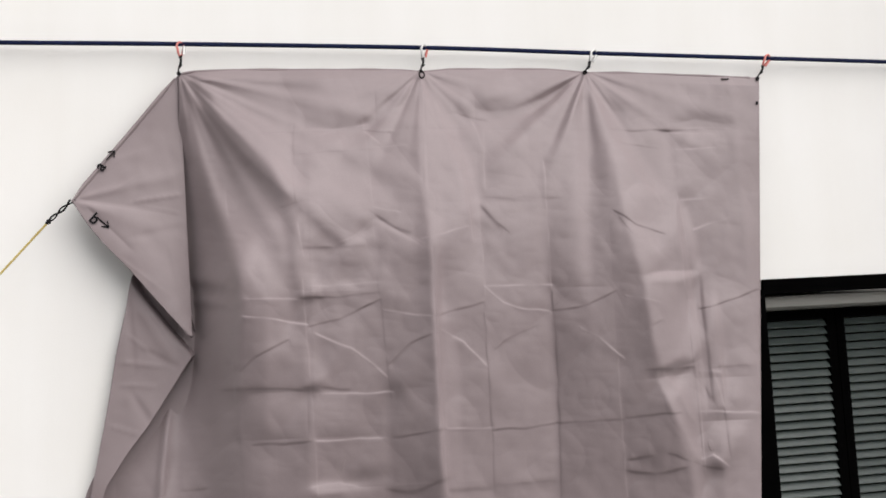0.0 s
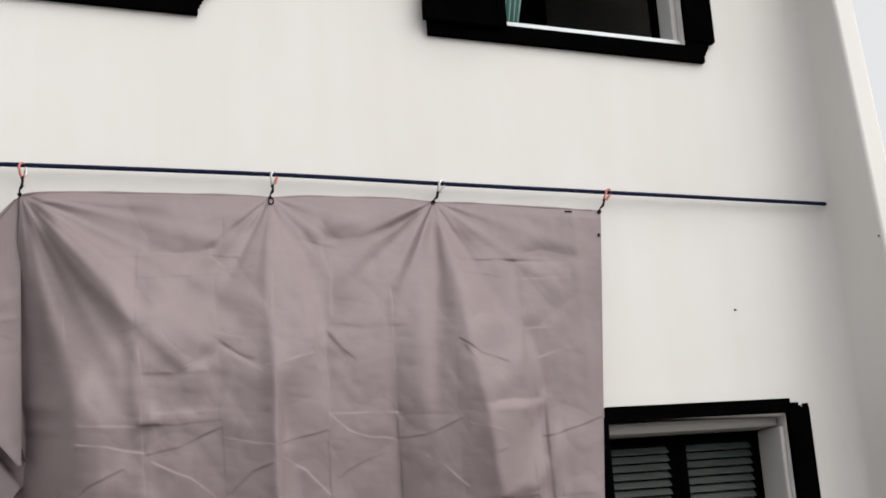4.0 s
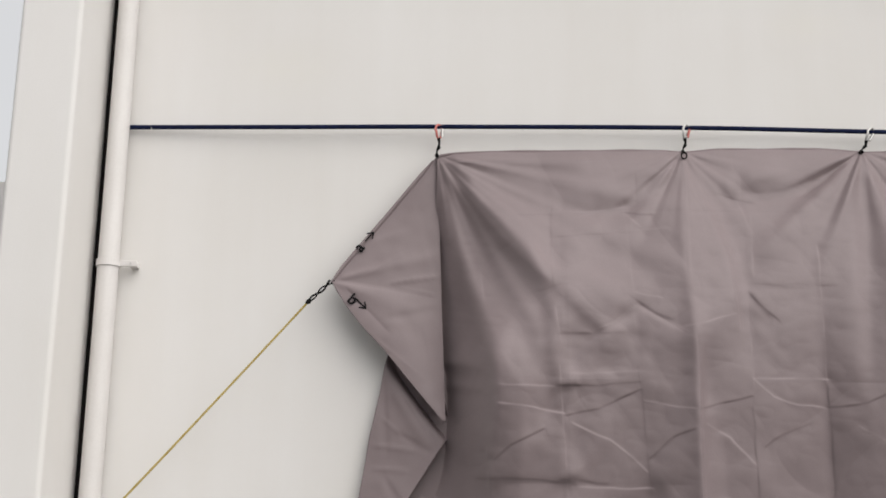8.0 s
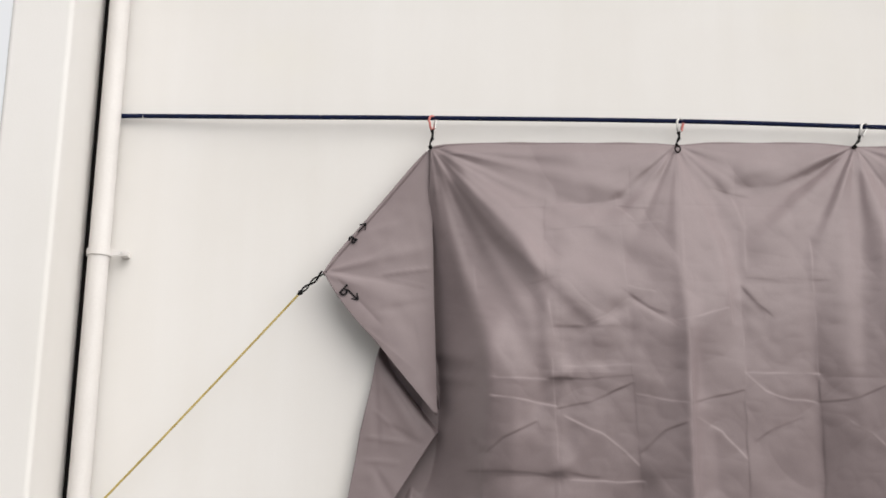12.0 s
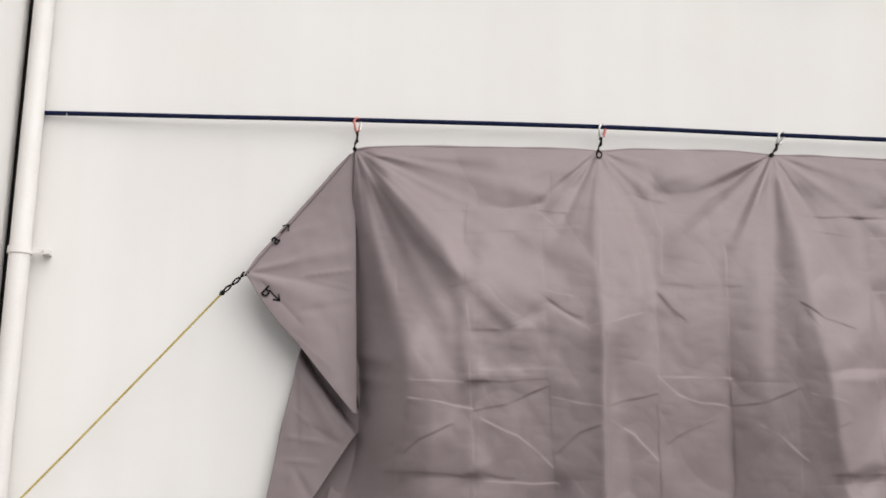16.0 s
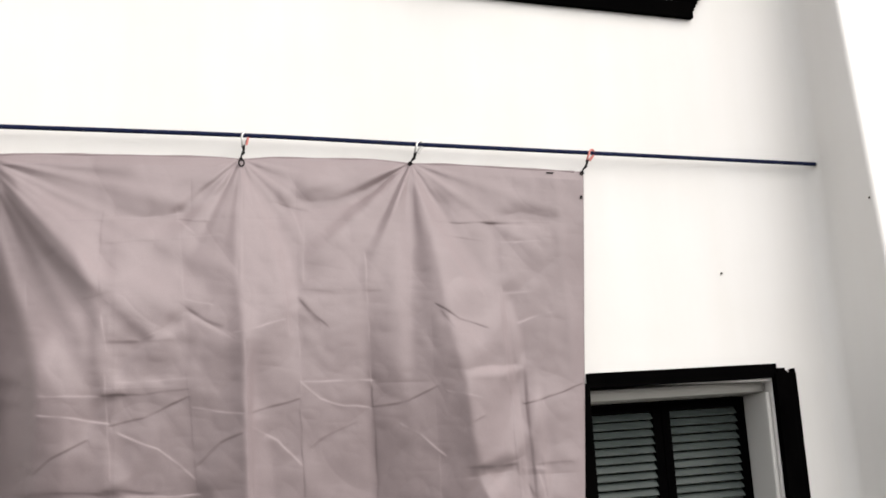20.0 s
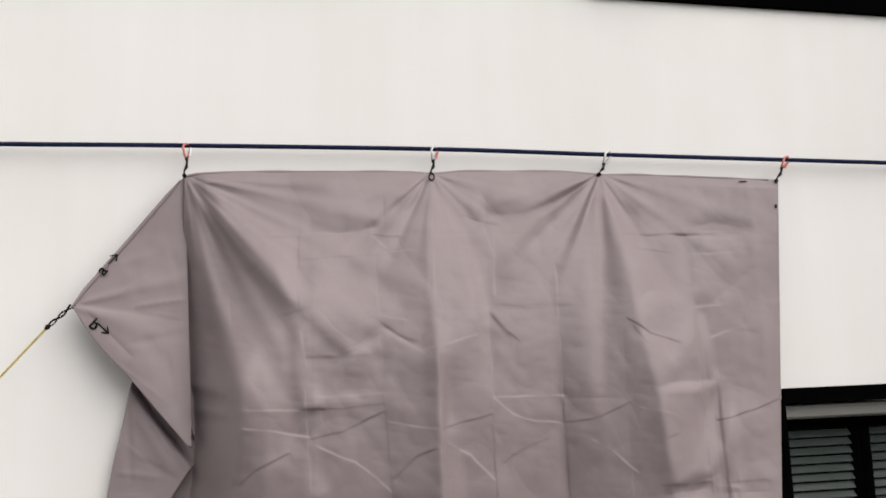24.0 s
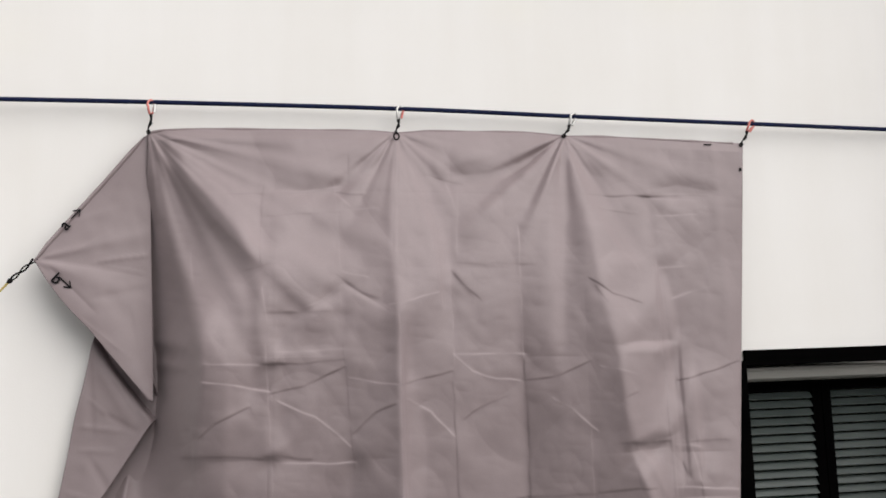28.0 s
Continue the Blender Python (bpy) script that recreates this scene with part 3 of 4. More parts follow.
fold_line((1.25, 1.25, 1.24, 1.26, 1.28, 1.27, 1.28, 1.28, 1.29), (0.24, 0.35, 0.34, 0.36, 0.59, 0.63, 0.62, 0.55, 0.47))
fold_line((1.26, 1.3, 1.34, 1.35, 1.32, 1.32, 1.38, 1.38, 1.38), (0.22, 0.28, 0.28, 0.22, 0.21, 0.21, 0.16, 0.23, 0.29))
fold_line((1.29, 1.37, 1.43, 1.49, 1.51, 1.52, 1.52, 1.52, 1.52), (0.01, 0.039, 0.04, 0.03, 0.11, 0.21, 0.22, 0.22, 0.17))
fold_line((1.78, 1.83, 1.84, 1.84, 1.84, 1.85, 1.85, 1.85, 1.84), (0.02, 0.05, -0.041, -0.14, -0.21, -0.29, -0.34, -0.33, -0.27))
fold_line((2.02, 2.03, 2.02, 2.01, 2.02, 2.04, 2.03, 2.03, 2.01), (0.2, 0.18, 0.1, -0.042, -0.21, -0.28, -0.3, -0.31, -0.3))
fold_line((2.09, 2.08, 2.07, 2.05, 2.04, 2.17, 2.19, 2.19, 2.17), (-0.33, -0.34, -0.33, -0.3, -0.3, -0.33, -0.36, -0.38, -0.38))
fold_line((2.1, 2.16, 2.23, 2.26, 2.31, 2.35, 2.37, 2.44, 2.52), (0.46, 0.47, 0.4, 0.33, 0.35, 0.38, 0.37, 0.43, 0.42))
fold_line((2.12, 2.23, 2.35, 2.52, 2.53, 2.55, 2.57, 2.58, 2.56), (0.013, 0.094, 0.25, 0.27, 0.18, 0.12, 0.13, 0.08, -0.037))
fold_line((2.24, 2.51, 2.52, 2.55, 2.56, 2.57, 2.62, 2.67, 2.68), (-0.011, -0.04, -0.029, 0.019, 0.029, 0.075, 0.11, 0.15, 0.13))
fold_line((2.87, 2.88, 2.88, 2.89, 2.9, 2.89, 2.87, 2.85, 2.82), (0.2, 0.21, 0.25, 0.29, 0.28, 0.22, 0.17, 0.14, 0.12))


def blurred(h, width, axis):
    pad = [(0, 0), (0, 0)]
    pad[axis] = (width // 2 + 1, width // 2)
    p = np.cumsum(np.pad(h, pad, mode="edge"), axis)
    n = h.shape[axis]
    return (p[:, width:width + n] - p[:, :n] if axis == 1 else p[width:width + n] - p[:n]) / width


def band(x, z, pts, amount, above, below):
    """A face along a bent line that turns up to the light (or down, if negative), fading over its own width on either side."""
    best, side = np.full(x.shape, 9.0), np.zeros(x.shape)
    run, total = np.zeros(x.shape), 0.0
    for p, q in zip(pts, pts[1:]):
        dx, dz = q[0] - p[0], q[1] - p[1]
        n = math.hypot(dx, dz)
        t = ((x - p[0]) * dx + (z - p[1]) * dz) / n
        d = ((z - p[1]) * dx - (x - p[0]) * dz) / n
        far = np.hypot(np.maximum(np.maximum(-t, t - n), 0), d)
        near = far < best
        best, side, run = np.where(near, far, best), np.where(near, d, side), np.where(near, total + np.clip(t, 0, n), run)
        total += n
    ends = np.clip(0.5 + 4 * run / total, 0, 1) * np.clip(0.5 + 4 * (1 - run / total), 0, 1)
    narrow = np.clip(np.minimum.reduce([np.hypot(x - c[0], z - c[1]) for c in (C1, C2, C3)]) / 0.28, 0.18, 1)
    return amount * ends * np.exp(-((best / (narrow * np.where(side > 0, above, below))) ** 2))


def blob(x, z, c, r, amount, turn=0):
    """A rounded dent or swelling that turns up to the light or away from it."""
    ca, sa = math.cos(radians(turn)), math.sin(radians(turn))
    u, v = (ca * (x - c[0]) + sa * (z - c[1])) / r[0], (ca * (z - c[1]) - sa * (x - c[0])) / r[1]
    return amount * np.exp(-(u**2) - v**2)


def facing(x, z):
    """How far each place of the sheet turns towards the upper right: the long folds' faces, then swags, rays and dents."""
    zz, order = np.clip(z, FOLD_Z[-1], FOLD_Z[0]), slice(None, None, -1)
    tone = 0 * x
    for xs, tilts in FOLDS:
        edge = np.interp(zz, FOLD_Z[order], xs[order])
        tone = np.where(x > edge, np.interp(zz, FOLD_Z[order], tilts[order]), tone)
    tone = blurred(blurred(blurred(blurred(tone, 7, 1), 5, 1), 29, 0), 21, 0)
    # fine pleats gathered at the hooks
    for c, (m, n), reach in ((C1, (13, 21), 0.26), (C2, (9, 16), 0.17), (C3, (11, 19), 0.24)):
        turn, far = np.arctan2(z - c[1], x - c[0]), np.hypot(x - c[0], z - c[1])
        tone += (0.55 * np.sin(m * turn + 2) + 0.4 * np.sin(n * turn + 5)) * np.exp(-((far / reach) ** 1.5))
    # long faint rays fanning out from the hooks
    for c, m, reach, amount in ((C1, 31, 1.2, 0.17), (C2, 27, 0.45, 0.07), (C3, 23, 0.7, 0.09)):
        turn, far = np.arctan2(z - c[1], x - c[0]), np.hypot(x - c[0], z - c[1])
        tone += amount * (np.sin(m * turn + 1) + 0.7 * np.sin(1.63 * m * turn + 4)) * np.exp(-((far / reach) ** 2)) * np.clip(far / 0.2, 0, 1)
    # rays from the first hook
    tone += band(x, z, ((0.176, 3.122), (0.273, 2.998), (0.412, 2.824), (0.550, 2.686), (0.642, 2.607)), -0.6, 0.018, 0.055)
    tone += band(x, z, ((0.211, 3.141), (0.359, 3.027), (0.515, 2.888), (0.618, 2.731)), 0.45, 0.05, 0.03)
    tone += band(x, z, ((0.150, 3.112), (0.250, 2.776), (0.330, 2.535), (0.416, 2.315), (0.483, 2.182)), 0.2, 0.05, 0.02)
    # hollow below the hem between the first two hooks
    tone += band(x, z, ((0.306, 3.130), (0.549, 3.038), (0.774, 2.971), (0.940, 2.989)), -0.17, 0.13, 0.03)
    tone += band(x, z, ((0.788, 2.988), (0.898, 2.997), (1.047, 3.038), (1.159, 3.123), (1.245, 3.205)), -0.2, 0.11, 0.025)
    tone += band(x, z, ((0.394, 3.046), (0.619, 2.970), (0.791, 2.938), (0.940, 2.953)), 0.24, 0.02, 0.06)
    tone += band(x, z, ((0.788, 2.951), (1.008, 2.970), (1.139, 3.065)), 0.24, 0.02, 0.05)
    tone += band(x, z, ((0.259, 3.211), (0.431, 3.190), (0.720, 3.204), (1.036, 3.230)), -0.18, 0.015, 0.03)
    # the pillow, its shaded underside and the folds that end in the star of creases
    tone += blob(x, z, (0.831, 2.672), (0.185, 0.075), 0.52, -14)
    tone += band(x, z, ((0.676, 2.601), (0.766, 2.493), (0.876, 2.404)), -0.3, 0.06, 0.03)
    tone += band(x, z, ((0.840, 2.400), (0.936, 2.454), (1.018, 2.502)), 0.3, 0.015, 0.035)
    tone += band(x, z, ((1.019, 2.556), (1.099, 2.499), (1.171, 2.472)), -0.3, 0.008, 0.008)
    tone += band(x, z, ((1.015, 2.534), (1.126, 2.471), (1.232, 2.418)), 0.5, 0.01, 0.014)
    tone += blob(x, z, (0.854, 2.326), (0.168, 0.075), -0.04, 0)
    tone += blob(x, z, (0.675, 2.660), (0.045, 0.035), -0.4, 0)
    tone += blob(x, z, (0.827, 2.252), (0.190, 0.06), 0.1, 0)
    # rays from the second hook and the hollow between it and the third
    tone += band(x, z, ((1.291, 3.174), (1.386, 2.974), (1.461, 2.750), (1.490, 2.566)), 0.7, 0.035, 0.03)
    tone += band(x, z, ((1.292, 3.232), (1.419, 3.118), (1.508, 3.019)), -0.35, 0.03, 0.015)
    tone += band(x, z, ((1.472, 3.068), (1.715, 3.096), (1.904, 3.173), (2.048, 3.242)), -0.36, 0.09, 0.018)
    tone += band(x, z, ((1.507, 3.000), (1.786, 3.048), (1.978, 3.163)), 0.45, 0.012, 0.055)
    tone += blob(x, z, (1.663, 2.578), (0.121, 0.052), -0.19, 0)
    tone += blob(x, z, (1.607, 2.762), (0.078, 0.037), -0.15, 0)
    tone += band(x, z, ((1.528, 2.603), (1.571, 2.549), (1.622, 2.486)), -0.3, 0.01, 0.014)
    tone += blob(x, z, (1.707, 2.934), (0.112, 0.034), 0.22, 0)
    # folds from the third hook
    tone += band(x, z, ((2.075, 3.12), (2.06, 2.8), (2.045, 2.5), (2.03, 2.2)), 0.34, 0.03, 0.045)
    tone += band(x, z, ((2.119, 3.242), (2.213, 3.172), (2.296, 3.058)), -0.3, 0.06, 0.018)
    tone += blob(x, z, (2.267, 3.110), (0.105, 0.061), -0.17, 0)
    tone += band(x, z, ((2.108, 3.200), (2.208, 3.010), (2.322, 2.787), (2.411, 2.664)), 0.5, 0.05, 0.018)
    tone += band(x, z, ((2.559, 3.030), (2.667, 3.054), (2.845, 3.024)), -0.28, 0.05, 0.01)
    tone += band(x, z, ((2.597, 2.997), (2.865, 2.995)), 0.3, 0.008, 0.05)
    tone += band(x, z, ((2.284, 2.501), (2.364, 2.440), (2.423, 2.359)), 0.3, 0.03, 0.03)
    tone += blob(x, z, (2.359, 2.684), (0.115, 0.042), 0.25, 0)
    # double ridge and lit faces down the last column
    tone += band(x, z, ((2.558, 2.613), (2.600, 2.438), (2.618, 2.276)), 0.5, 0.022, 0.03)
    tone += band(x, z, ((2.629, 2.255), (2.632, 2.055), (2.643, 1.818), (2.650, 1.624)), -0.4, 0.012, 0.008)
    tone += band(x, z, ((2.697, 2.153), (2.705, 1.894), (2.709, 1.621)), 0.45, 0.02, 0.02)
    tone += band(x, z, ((2.384, 2.250), (2.501, 2.258), (2.604, 2.266)), 0.5, 0.01, 0.03)
    tone += blob(x, z, (2.529, 2.058), (0.077, 0.134), 0.3, 0)
    tone += band(x, z, ((2.376, 1.788), (2.462, 1.774), (2.544, 1.799)), -0.6, 0.012, 0.03)
    tone += blob(x, z, (2.447, 1.962), (0.079, 0.132), 0.3, 0)
    tone += band(x, z, ((2.373, 1.750), (2.461, 1.564), (2.540, 1.371)), 0.5, 0.03, 0.014)
    tone += blob(x, z, (2.640, 1.304), (0.053, 0.037), -0.7, 0)
    tone += blob(x, z, (2.300, 1.342), (0.119, 0.066), -0.19, 0)
    # lit strip below the pulled corner's tip
    tone += band(x, z, ((0.075, 1.80), (0.05, 1.6), (0.02, 1.25)), 0.8, 0.022, 0.012)
    # shaded dents beside the pulled corner and along the packing creases
    tone += blob(x, z, (0.225, 1.95), (0.1, 0.26), -1.0, 0)
    tone += blob(x, z, (1.080, 1.729), (0.053, 0.063), -0.5, 0)
    tone += blob(x, z, (0.696, 1.752), (0.042, 0.032), -0.7, 0)
    tone += blob(x, z, (0.684, 2.164), (0.042, 0.024), -0.6, 0)
    tone += blob(x, z, (0.805, 1.305), (0.159, 0.037), 0.45, 0)
    tone += blob(x, z, (0.936, 1.354), (0.079, 0.032), -0.4, 0)
    tone += blob(x, z, (1.144, 1.318), (0.106, 0.058), -0.19, 0)
    tone += blob(x, z, (0.883, 2.227), (0.185, 0.05), 0.1, 0)
    tone += blob(x, z, (0.356, 1.746), (0.053, 0.053), -0.4, 0)
    # lit edges of the packing folds
    tone += band(x, z, ((1.287, 2.314), (1.281, 1.965), (1.285, 1.596), (1.295, 1.259)), 0.7, 0.022, 0.006)
    tone += band(x, z, ((2.543, 2.614), (2.571, 2.265), (2.600, 1.924), (2.612, 1.590)), 0.5, 0.008, 0.03)
    tone += band(x, z, ((2.362, 2.256), (2.469, 2.266), (2.563, 2.249)), 0.45, 0.008, 0.03)
    tone += band(x, z, ((2.408, 1.760), (2.476, 1.681), (2.531, 1.554)), 0.5, 0.03, 0.012)
    tone += band(x, z, ((2.409, 1.779), (2.494, 1.807), (2.568, 1.822)), -0.6, 0.03, 0.008)
    tone += band(x, z, ((0.172, 2.252), (0.254, 2.238), (0.300, 2.225)), -0.8, 0.022, 0.04)
    tone += band(x, z, ((0.175, 2.152), (0.256, 2.144), (0.300, 2.135)), -0.6, 0.018, 0.03)
    return tone


def drape(x, z):
    """The relief whose faces turn as facing() says, found on an even grid and kept close to the sheet's plane."""
    step = 0.005
    gx, gz = np.meshgrid(np.arange(-0.5, 3.4, step), np.arange(0.8, 3.5, step))
    tone = facing(gx, gz)
    tone = np.concatenate((tone, tone[:, ::-1]), 1)
    tone = np.concatenate((tone, tone[::-1]), 0)
    kx = 2 * np.pi * np.fft.fftfreq(tone.shape[1], step)[None, :]
    kz = 2 * np.pi * np.fft.fftfreq(tone.shape[0], step)[:, None]
    along = 0.62 * kx + 0.78 * kz
    h = np.real(np.fft.ifft2(np.fft.fft2(tone) * 1j * along / (along**2 + 0.02 * (kx**2 + kz**2) + 6.0)))
    u, v = np.clip((x + 0.5) / step, 0, gx.shape[1] - 2), np.clip((z - 0.8) / step, 0, gx.shape[0] - 2)
    i, j = u.astype(int), v.astype(int)
    a, b = u - i, v - j
    return (h[j, i] * (1 - a) + h[j, i + 1] * a) * (1 - b) + (h[j + 1, i] * (1 - a) + h[j + 1, i + 1] * a) * b


def creases(x, z, fine):
    """Sharp packing creases: along each the sheet steps a little, lit or shaded on one side."""
    h = 0 * x

    def crease(*pts, strength, mm):
        w = 0.0009 * mm
        strength *= 1.12 if mm < 7 else 1.0
        reach = 16 * w
        lo, hi = [min(p[i] for p in pts) - reach for i in (0, 1)], [max(p[i] for p in pts) + reach for i in (0, 1)]
        m = (x > lo[0]) & (x < hi[0]) & (z > lo[1]) & (z < hi[1])
        px, pz = x[m], z[m]
        if not px.size:
            return
        wave = lattice(px, pz, 0.08, int(1000 * pts[0][0]) % 97, 0.0045)
        best, side, over = np.full(px.shape, 9.0), np.zeros(px.shape), np.zeros(px.shape)
        for k, (p, q) in enumerate(zip(pts, pts[1:])):
            dx, dz = q[0] - p[0], q[1] - p[1]
            n = math.hypot(dx, dz)
            t = ((px - p[0]) * dx + (pz - p[1]) * dz) / n
            d = ((pz - p[1]) * dx - (px - p[0]) * dz) / n + wave
            off = np.maximum(np.maximum(-t, t - n), 0)
            far = np.hypot(off, d)
            near = far < best
            best, side, over = np.where(near, far, best), np.where(near, d, side), np.where(near, off, over)
        body = np.clip(0.75 + lattice(px, pz, 0.06, 31, 0.65), 0.12, 1.3)
        h[m] += strength * fine * w * body * side / (np.abs(side) + w) * np.exp(-np.abs(side) / (5 * w) - (over / (3 * w)) ** 2)

    crease((0.39, 2.175), (0.652, 2.165), strength=-0.5, mm=4)
    crease((0.655, 2.165), (0.731, 2.169), strength=0.9, mm=6)
    crease((0.731, 2.169), (0.857, 2.177), (1.012, 2.192), strength=0.6, mm=4)
    crease((0.389, 2.092), (0.542, 2.07), (0.671, 2.046), strength=-1.1, mm=4)
    crease((0.691, 2.041), (0.828, 2.069), (1.011, 2.153), strength=1.3, mm=4)
    crease((1.041, 2.109), (1.148, 2.088), (1.269, 2.072), strength=-0.6, mm=4)
    crease((1.277, 2.072), (1.393, 2.102), (1.51, 2.135), strength=0.8, mm=4)
    crease((1.53, 2.207), (1.615, 2.132), (1.725, 2.095), (1.842, 2.084), strength=-0.75, mm=4)
    crease((1.854, 2.087), (2.038, 2.11), (2.18, 2.174), strength=0.9, mm=4)
    crease((2.62, 2.081), (2.773, 2.115), (2.929, 2.172), strength=0.9, mm=4)
    crease((2.243, 2.156), (2.401, 2.117), strength=-0.4, mm=5)
    crease((0.372, 1.845), (0.437, 1.905), (0.579, 1.976), strength=0.9, mm=4.5)
    crease((0.722, 2.001), (0.877, 1.931), (0.98, 1.855), (1.036, 1.801), strength=-0.65, mm=5)
    crease((1.059, 1.861), (1.156, 1.947), (1.265, 1.992), strength=0.7, mm=6)
    crease((1.307, 2.005), (1.413, 1.949), (1.51, 1.839), strength=-0.65, mm=5)
    crease((1.571, 1.912), (1.649, 1.969), (1.762, 2.012), strength=0.7, mm=4)
    crease((2.002, 2.001), (2.085, 1.958), (2.199, 1.854), strength=-0.6, mm=5)
    crease((2.318, 1.977), (2.403, 2.025), strength=0.5, mm=5)
    crease((0.308, 1.761), (0.677, 1.748), strength=0.6, mm=9)
    crease((0.677, 1.759), (0.845, 1.742), strength=0.9, mm=9)
    crease((0.715, 1.729), (1.055, 1.722), strength=-0.9, mm=5)
    crease((0.43, 1.511), (0.556, 1.506), (0.671, 1.511), strength=1.2, mm=5)
    crease((0.71, 1.517), (1.048, 1.515), strength=-1.1, mm=4)
    crease((1.048, 1.515), (1.18, 1.523), (1.306, 1.538), strength=1, mm=5)
    crease((1.315, 1.543), (1.531, 1.542), strength=-0.6, mm=5)
    crease((1.547, 1.531), (1.695, 1.536), (1.829, 1.549), strength=1.2, mm=4)
    crease((1.849, 1.553), (2.173, 1.554), strength=0.7, mm=5)
    crease((2.208, 1.56), (2.469, 1.577), strength=0.9, mm=6)
    crease((2.581, 1.581), (2.728, 1.57), (2.891, 1.559), strength=-0.6, mm=6)
    crease((1.536, 2.213), (1.858, 2.21), strength=-0.6, mm=5)
    crease((2.207, 2.575), (2.311, 2.504), (2.447, 2.46), strength=0.8, mm=5)
    crease((2.233, 2.533), (2.282, 2.467), strength=0.4, mm=5)
    crease((2.225, 2.986), (2.509, 2.983), strength=0.7, mm=6)
    crease((2.509, 2.983), (2.815, 2.995), strength=0.8, mm=12)
    crease((2.538, 2.971), (2.751, 2.967), strength=-0.4, mm=8)
    crease((2.265, 2.917), (2.448, 2.895), strength=0.7, mm=4)
    crease((2.562, 2.887), (2.752, 2.897), strength=-0.5, mm=5)
    crease((0.501, 2.951), (0.619, 2.957), strength=0.6, mm=8)
    crease((0.691, 2.966), (0.853, 2.976), (0.975, 2.997), strength=-0.6, mm=8)
    crease((0.974, 2.969), (1.097, 2.964), strength=0.8, mm=6)
    crease((0.982, 2.958), (1.035, 2.914), strength=-0.6, mm=7)
    crease((1.013, 2.889), (1.166, 2.898), strength=-0.5, mm=4)
    crease((0.676, 2.856), (0.985, 2.875), strength=0.5, mm=7)
    crease((0.989, 2.578), (1.081, 2.507), (1.22, 2.424), strength=0.4, mm=8)
    crease((1.014, 2.594), (1.116, 2.572), strength=-0.6, mm=5)
    crease((0.573, 2.602), (0.663, 2.628), strength=0.3, mm=6)
    crease((0.824, 2.423), (0.905, 2.459), (0.987, 2.518), strength=-0.35, mm=7)
    crease((1.237, 2.446), (1.339, 2.464), (1.449, 2.504), strength=-0.7, mm=5)
    crease((1.539, 2.587), (1.584, 2.536), (1.655, 2.475), strength=0.4, mm=10)
    crease((1.448, 3.058), (1.568, 3.025), strength=0.4, mm=10)
    crease((1.505, 3.002), (1.541, 2.923), strength=-0.35, mm=10)
    crease((0.679, 2.403), (0.904, 2.411), strength=0.6, mm=14)
    crease((0.727, 2.224), (0.997, 2.238), strength=-0.3, mm=12)
    crease((1.528, 2.642), (1.683, 2.636), strength=0.3, mm=12)
    crease((1.725, 2.642), (1.911, 2.641), strength=0.3, mm=9)
    crease((2.333, 1.787), (2.544, 1.791), strength=0.9, mm=8)
    crease((2.347, 1.74), (2.521, 1.756), strength=-0.7, mm=9)
    crease((2.647, 1.818), (2.67, 1.735), (2.701, 1.607), strength=-0.6, mm=8)
    crease((2.594, 1.751), (2.631, 1.653), strength=0.6, mm=8)
    crease((2.627, 1.786), (2.836, 1.793), strength=0.5, mm=7)
    crease((2.596, 1.779), (2.699, 1.764), strength=-0.6, mm=5)
    crease((2.558, 2.625), (2.664, 2.634), strength=-0.4, mm=8)
    crease((2.622, 2.481), (2.777, 2.529), strength=-0.5, mm=8)
    crease((2.577, 1.351), (2.628, 1.365), (2.689, 1.319), strength=-0.9, mm=8)
    crease((2.583, 1.313), (2.661, 1.301), strength=1.3, mm=6)
    crease((2.218, 1.367), (2.298, 1.374), strength=0.9, mm=8)
    crease((2.208, 1.306), (2.327, 1.287), (2.458, 1.308), strength=0.8, mm=12)
    crease((2.419, 1.374), (2.538, 1.336), strength=0.8, mm=8)
    crease((0.705, 1.31), (0.808, 1.32), (0.884, 1.301), strength=-0.7, mm=12)
    crease((0.704, 1.265), (0.806, 1.27), strength=0.7, mm=8)
    crease((1.04, 1.278), (1.144, 1.263), (1.292, 1.312), strength=0.7, mm=12)
    crease((1.329, 1.258), (1.512, 1.265), strength=0.6, mm=10)
    crease((1.545, 1.278), (1.805, 1.281), strength=0.5, mm=10)
    crease((0.131, 1.319), (0.204, 1.325), strength=0.8, mm=8)
    crease((0.639, 2.985), (0.627, 2.807), (0.629, 2.644), strength=0.35, mm=6)
    crease((0.644, 2.51), (0.66, 2.376), strength=-0.4, mm=6)
    crease((0.657, 2.244), (0.68, 1.877), strength=-0.35, mm=6)
    crease((0.682, 1.877), (0.704, 1.29), strength=-0.4, mm=6)
    crease((0.965, 3.016), (0.993, 2.698), (1.001, 2.453), strength=-0.22, mm=7)
    crease((1.013, 2.238), (1.054, 1.709), strength=0.25, mm=7)
    crease((1.258, 3.203), (1.247, 2.698), strength=0.4, mm=7)
    crease((1.273, 2.391), (1.291, 1.965), (1.303, 1.26), strength=-0.9, mm=6)
    crease((1.52, 2.421), (1.528, 2.175), strength=-0.4, mm=5)
    crease((1.52, 2.067), (1.529, 1.719), (1.532, 1.222), strength=0.6, mm=5)
    crease((1.852, 2.811), (1.855, 2.501), (1.858, 2.202), strength=-0.4, mm=6)
    crease((1.859, 2.169), (1.868, 1.842), (1.851, 1.206), strength=0.6, mm=6)
    crease((2.535, 2.64), (2.539, 2.382), (2.545, 2.184), strength=-0.7, mm=7)
    crease((2.545, 2.184), (2.562, 1.793), (2.573, 1.41), strength=0.6, mm=7)
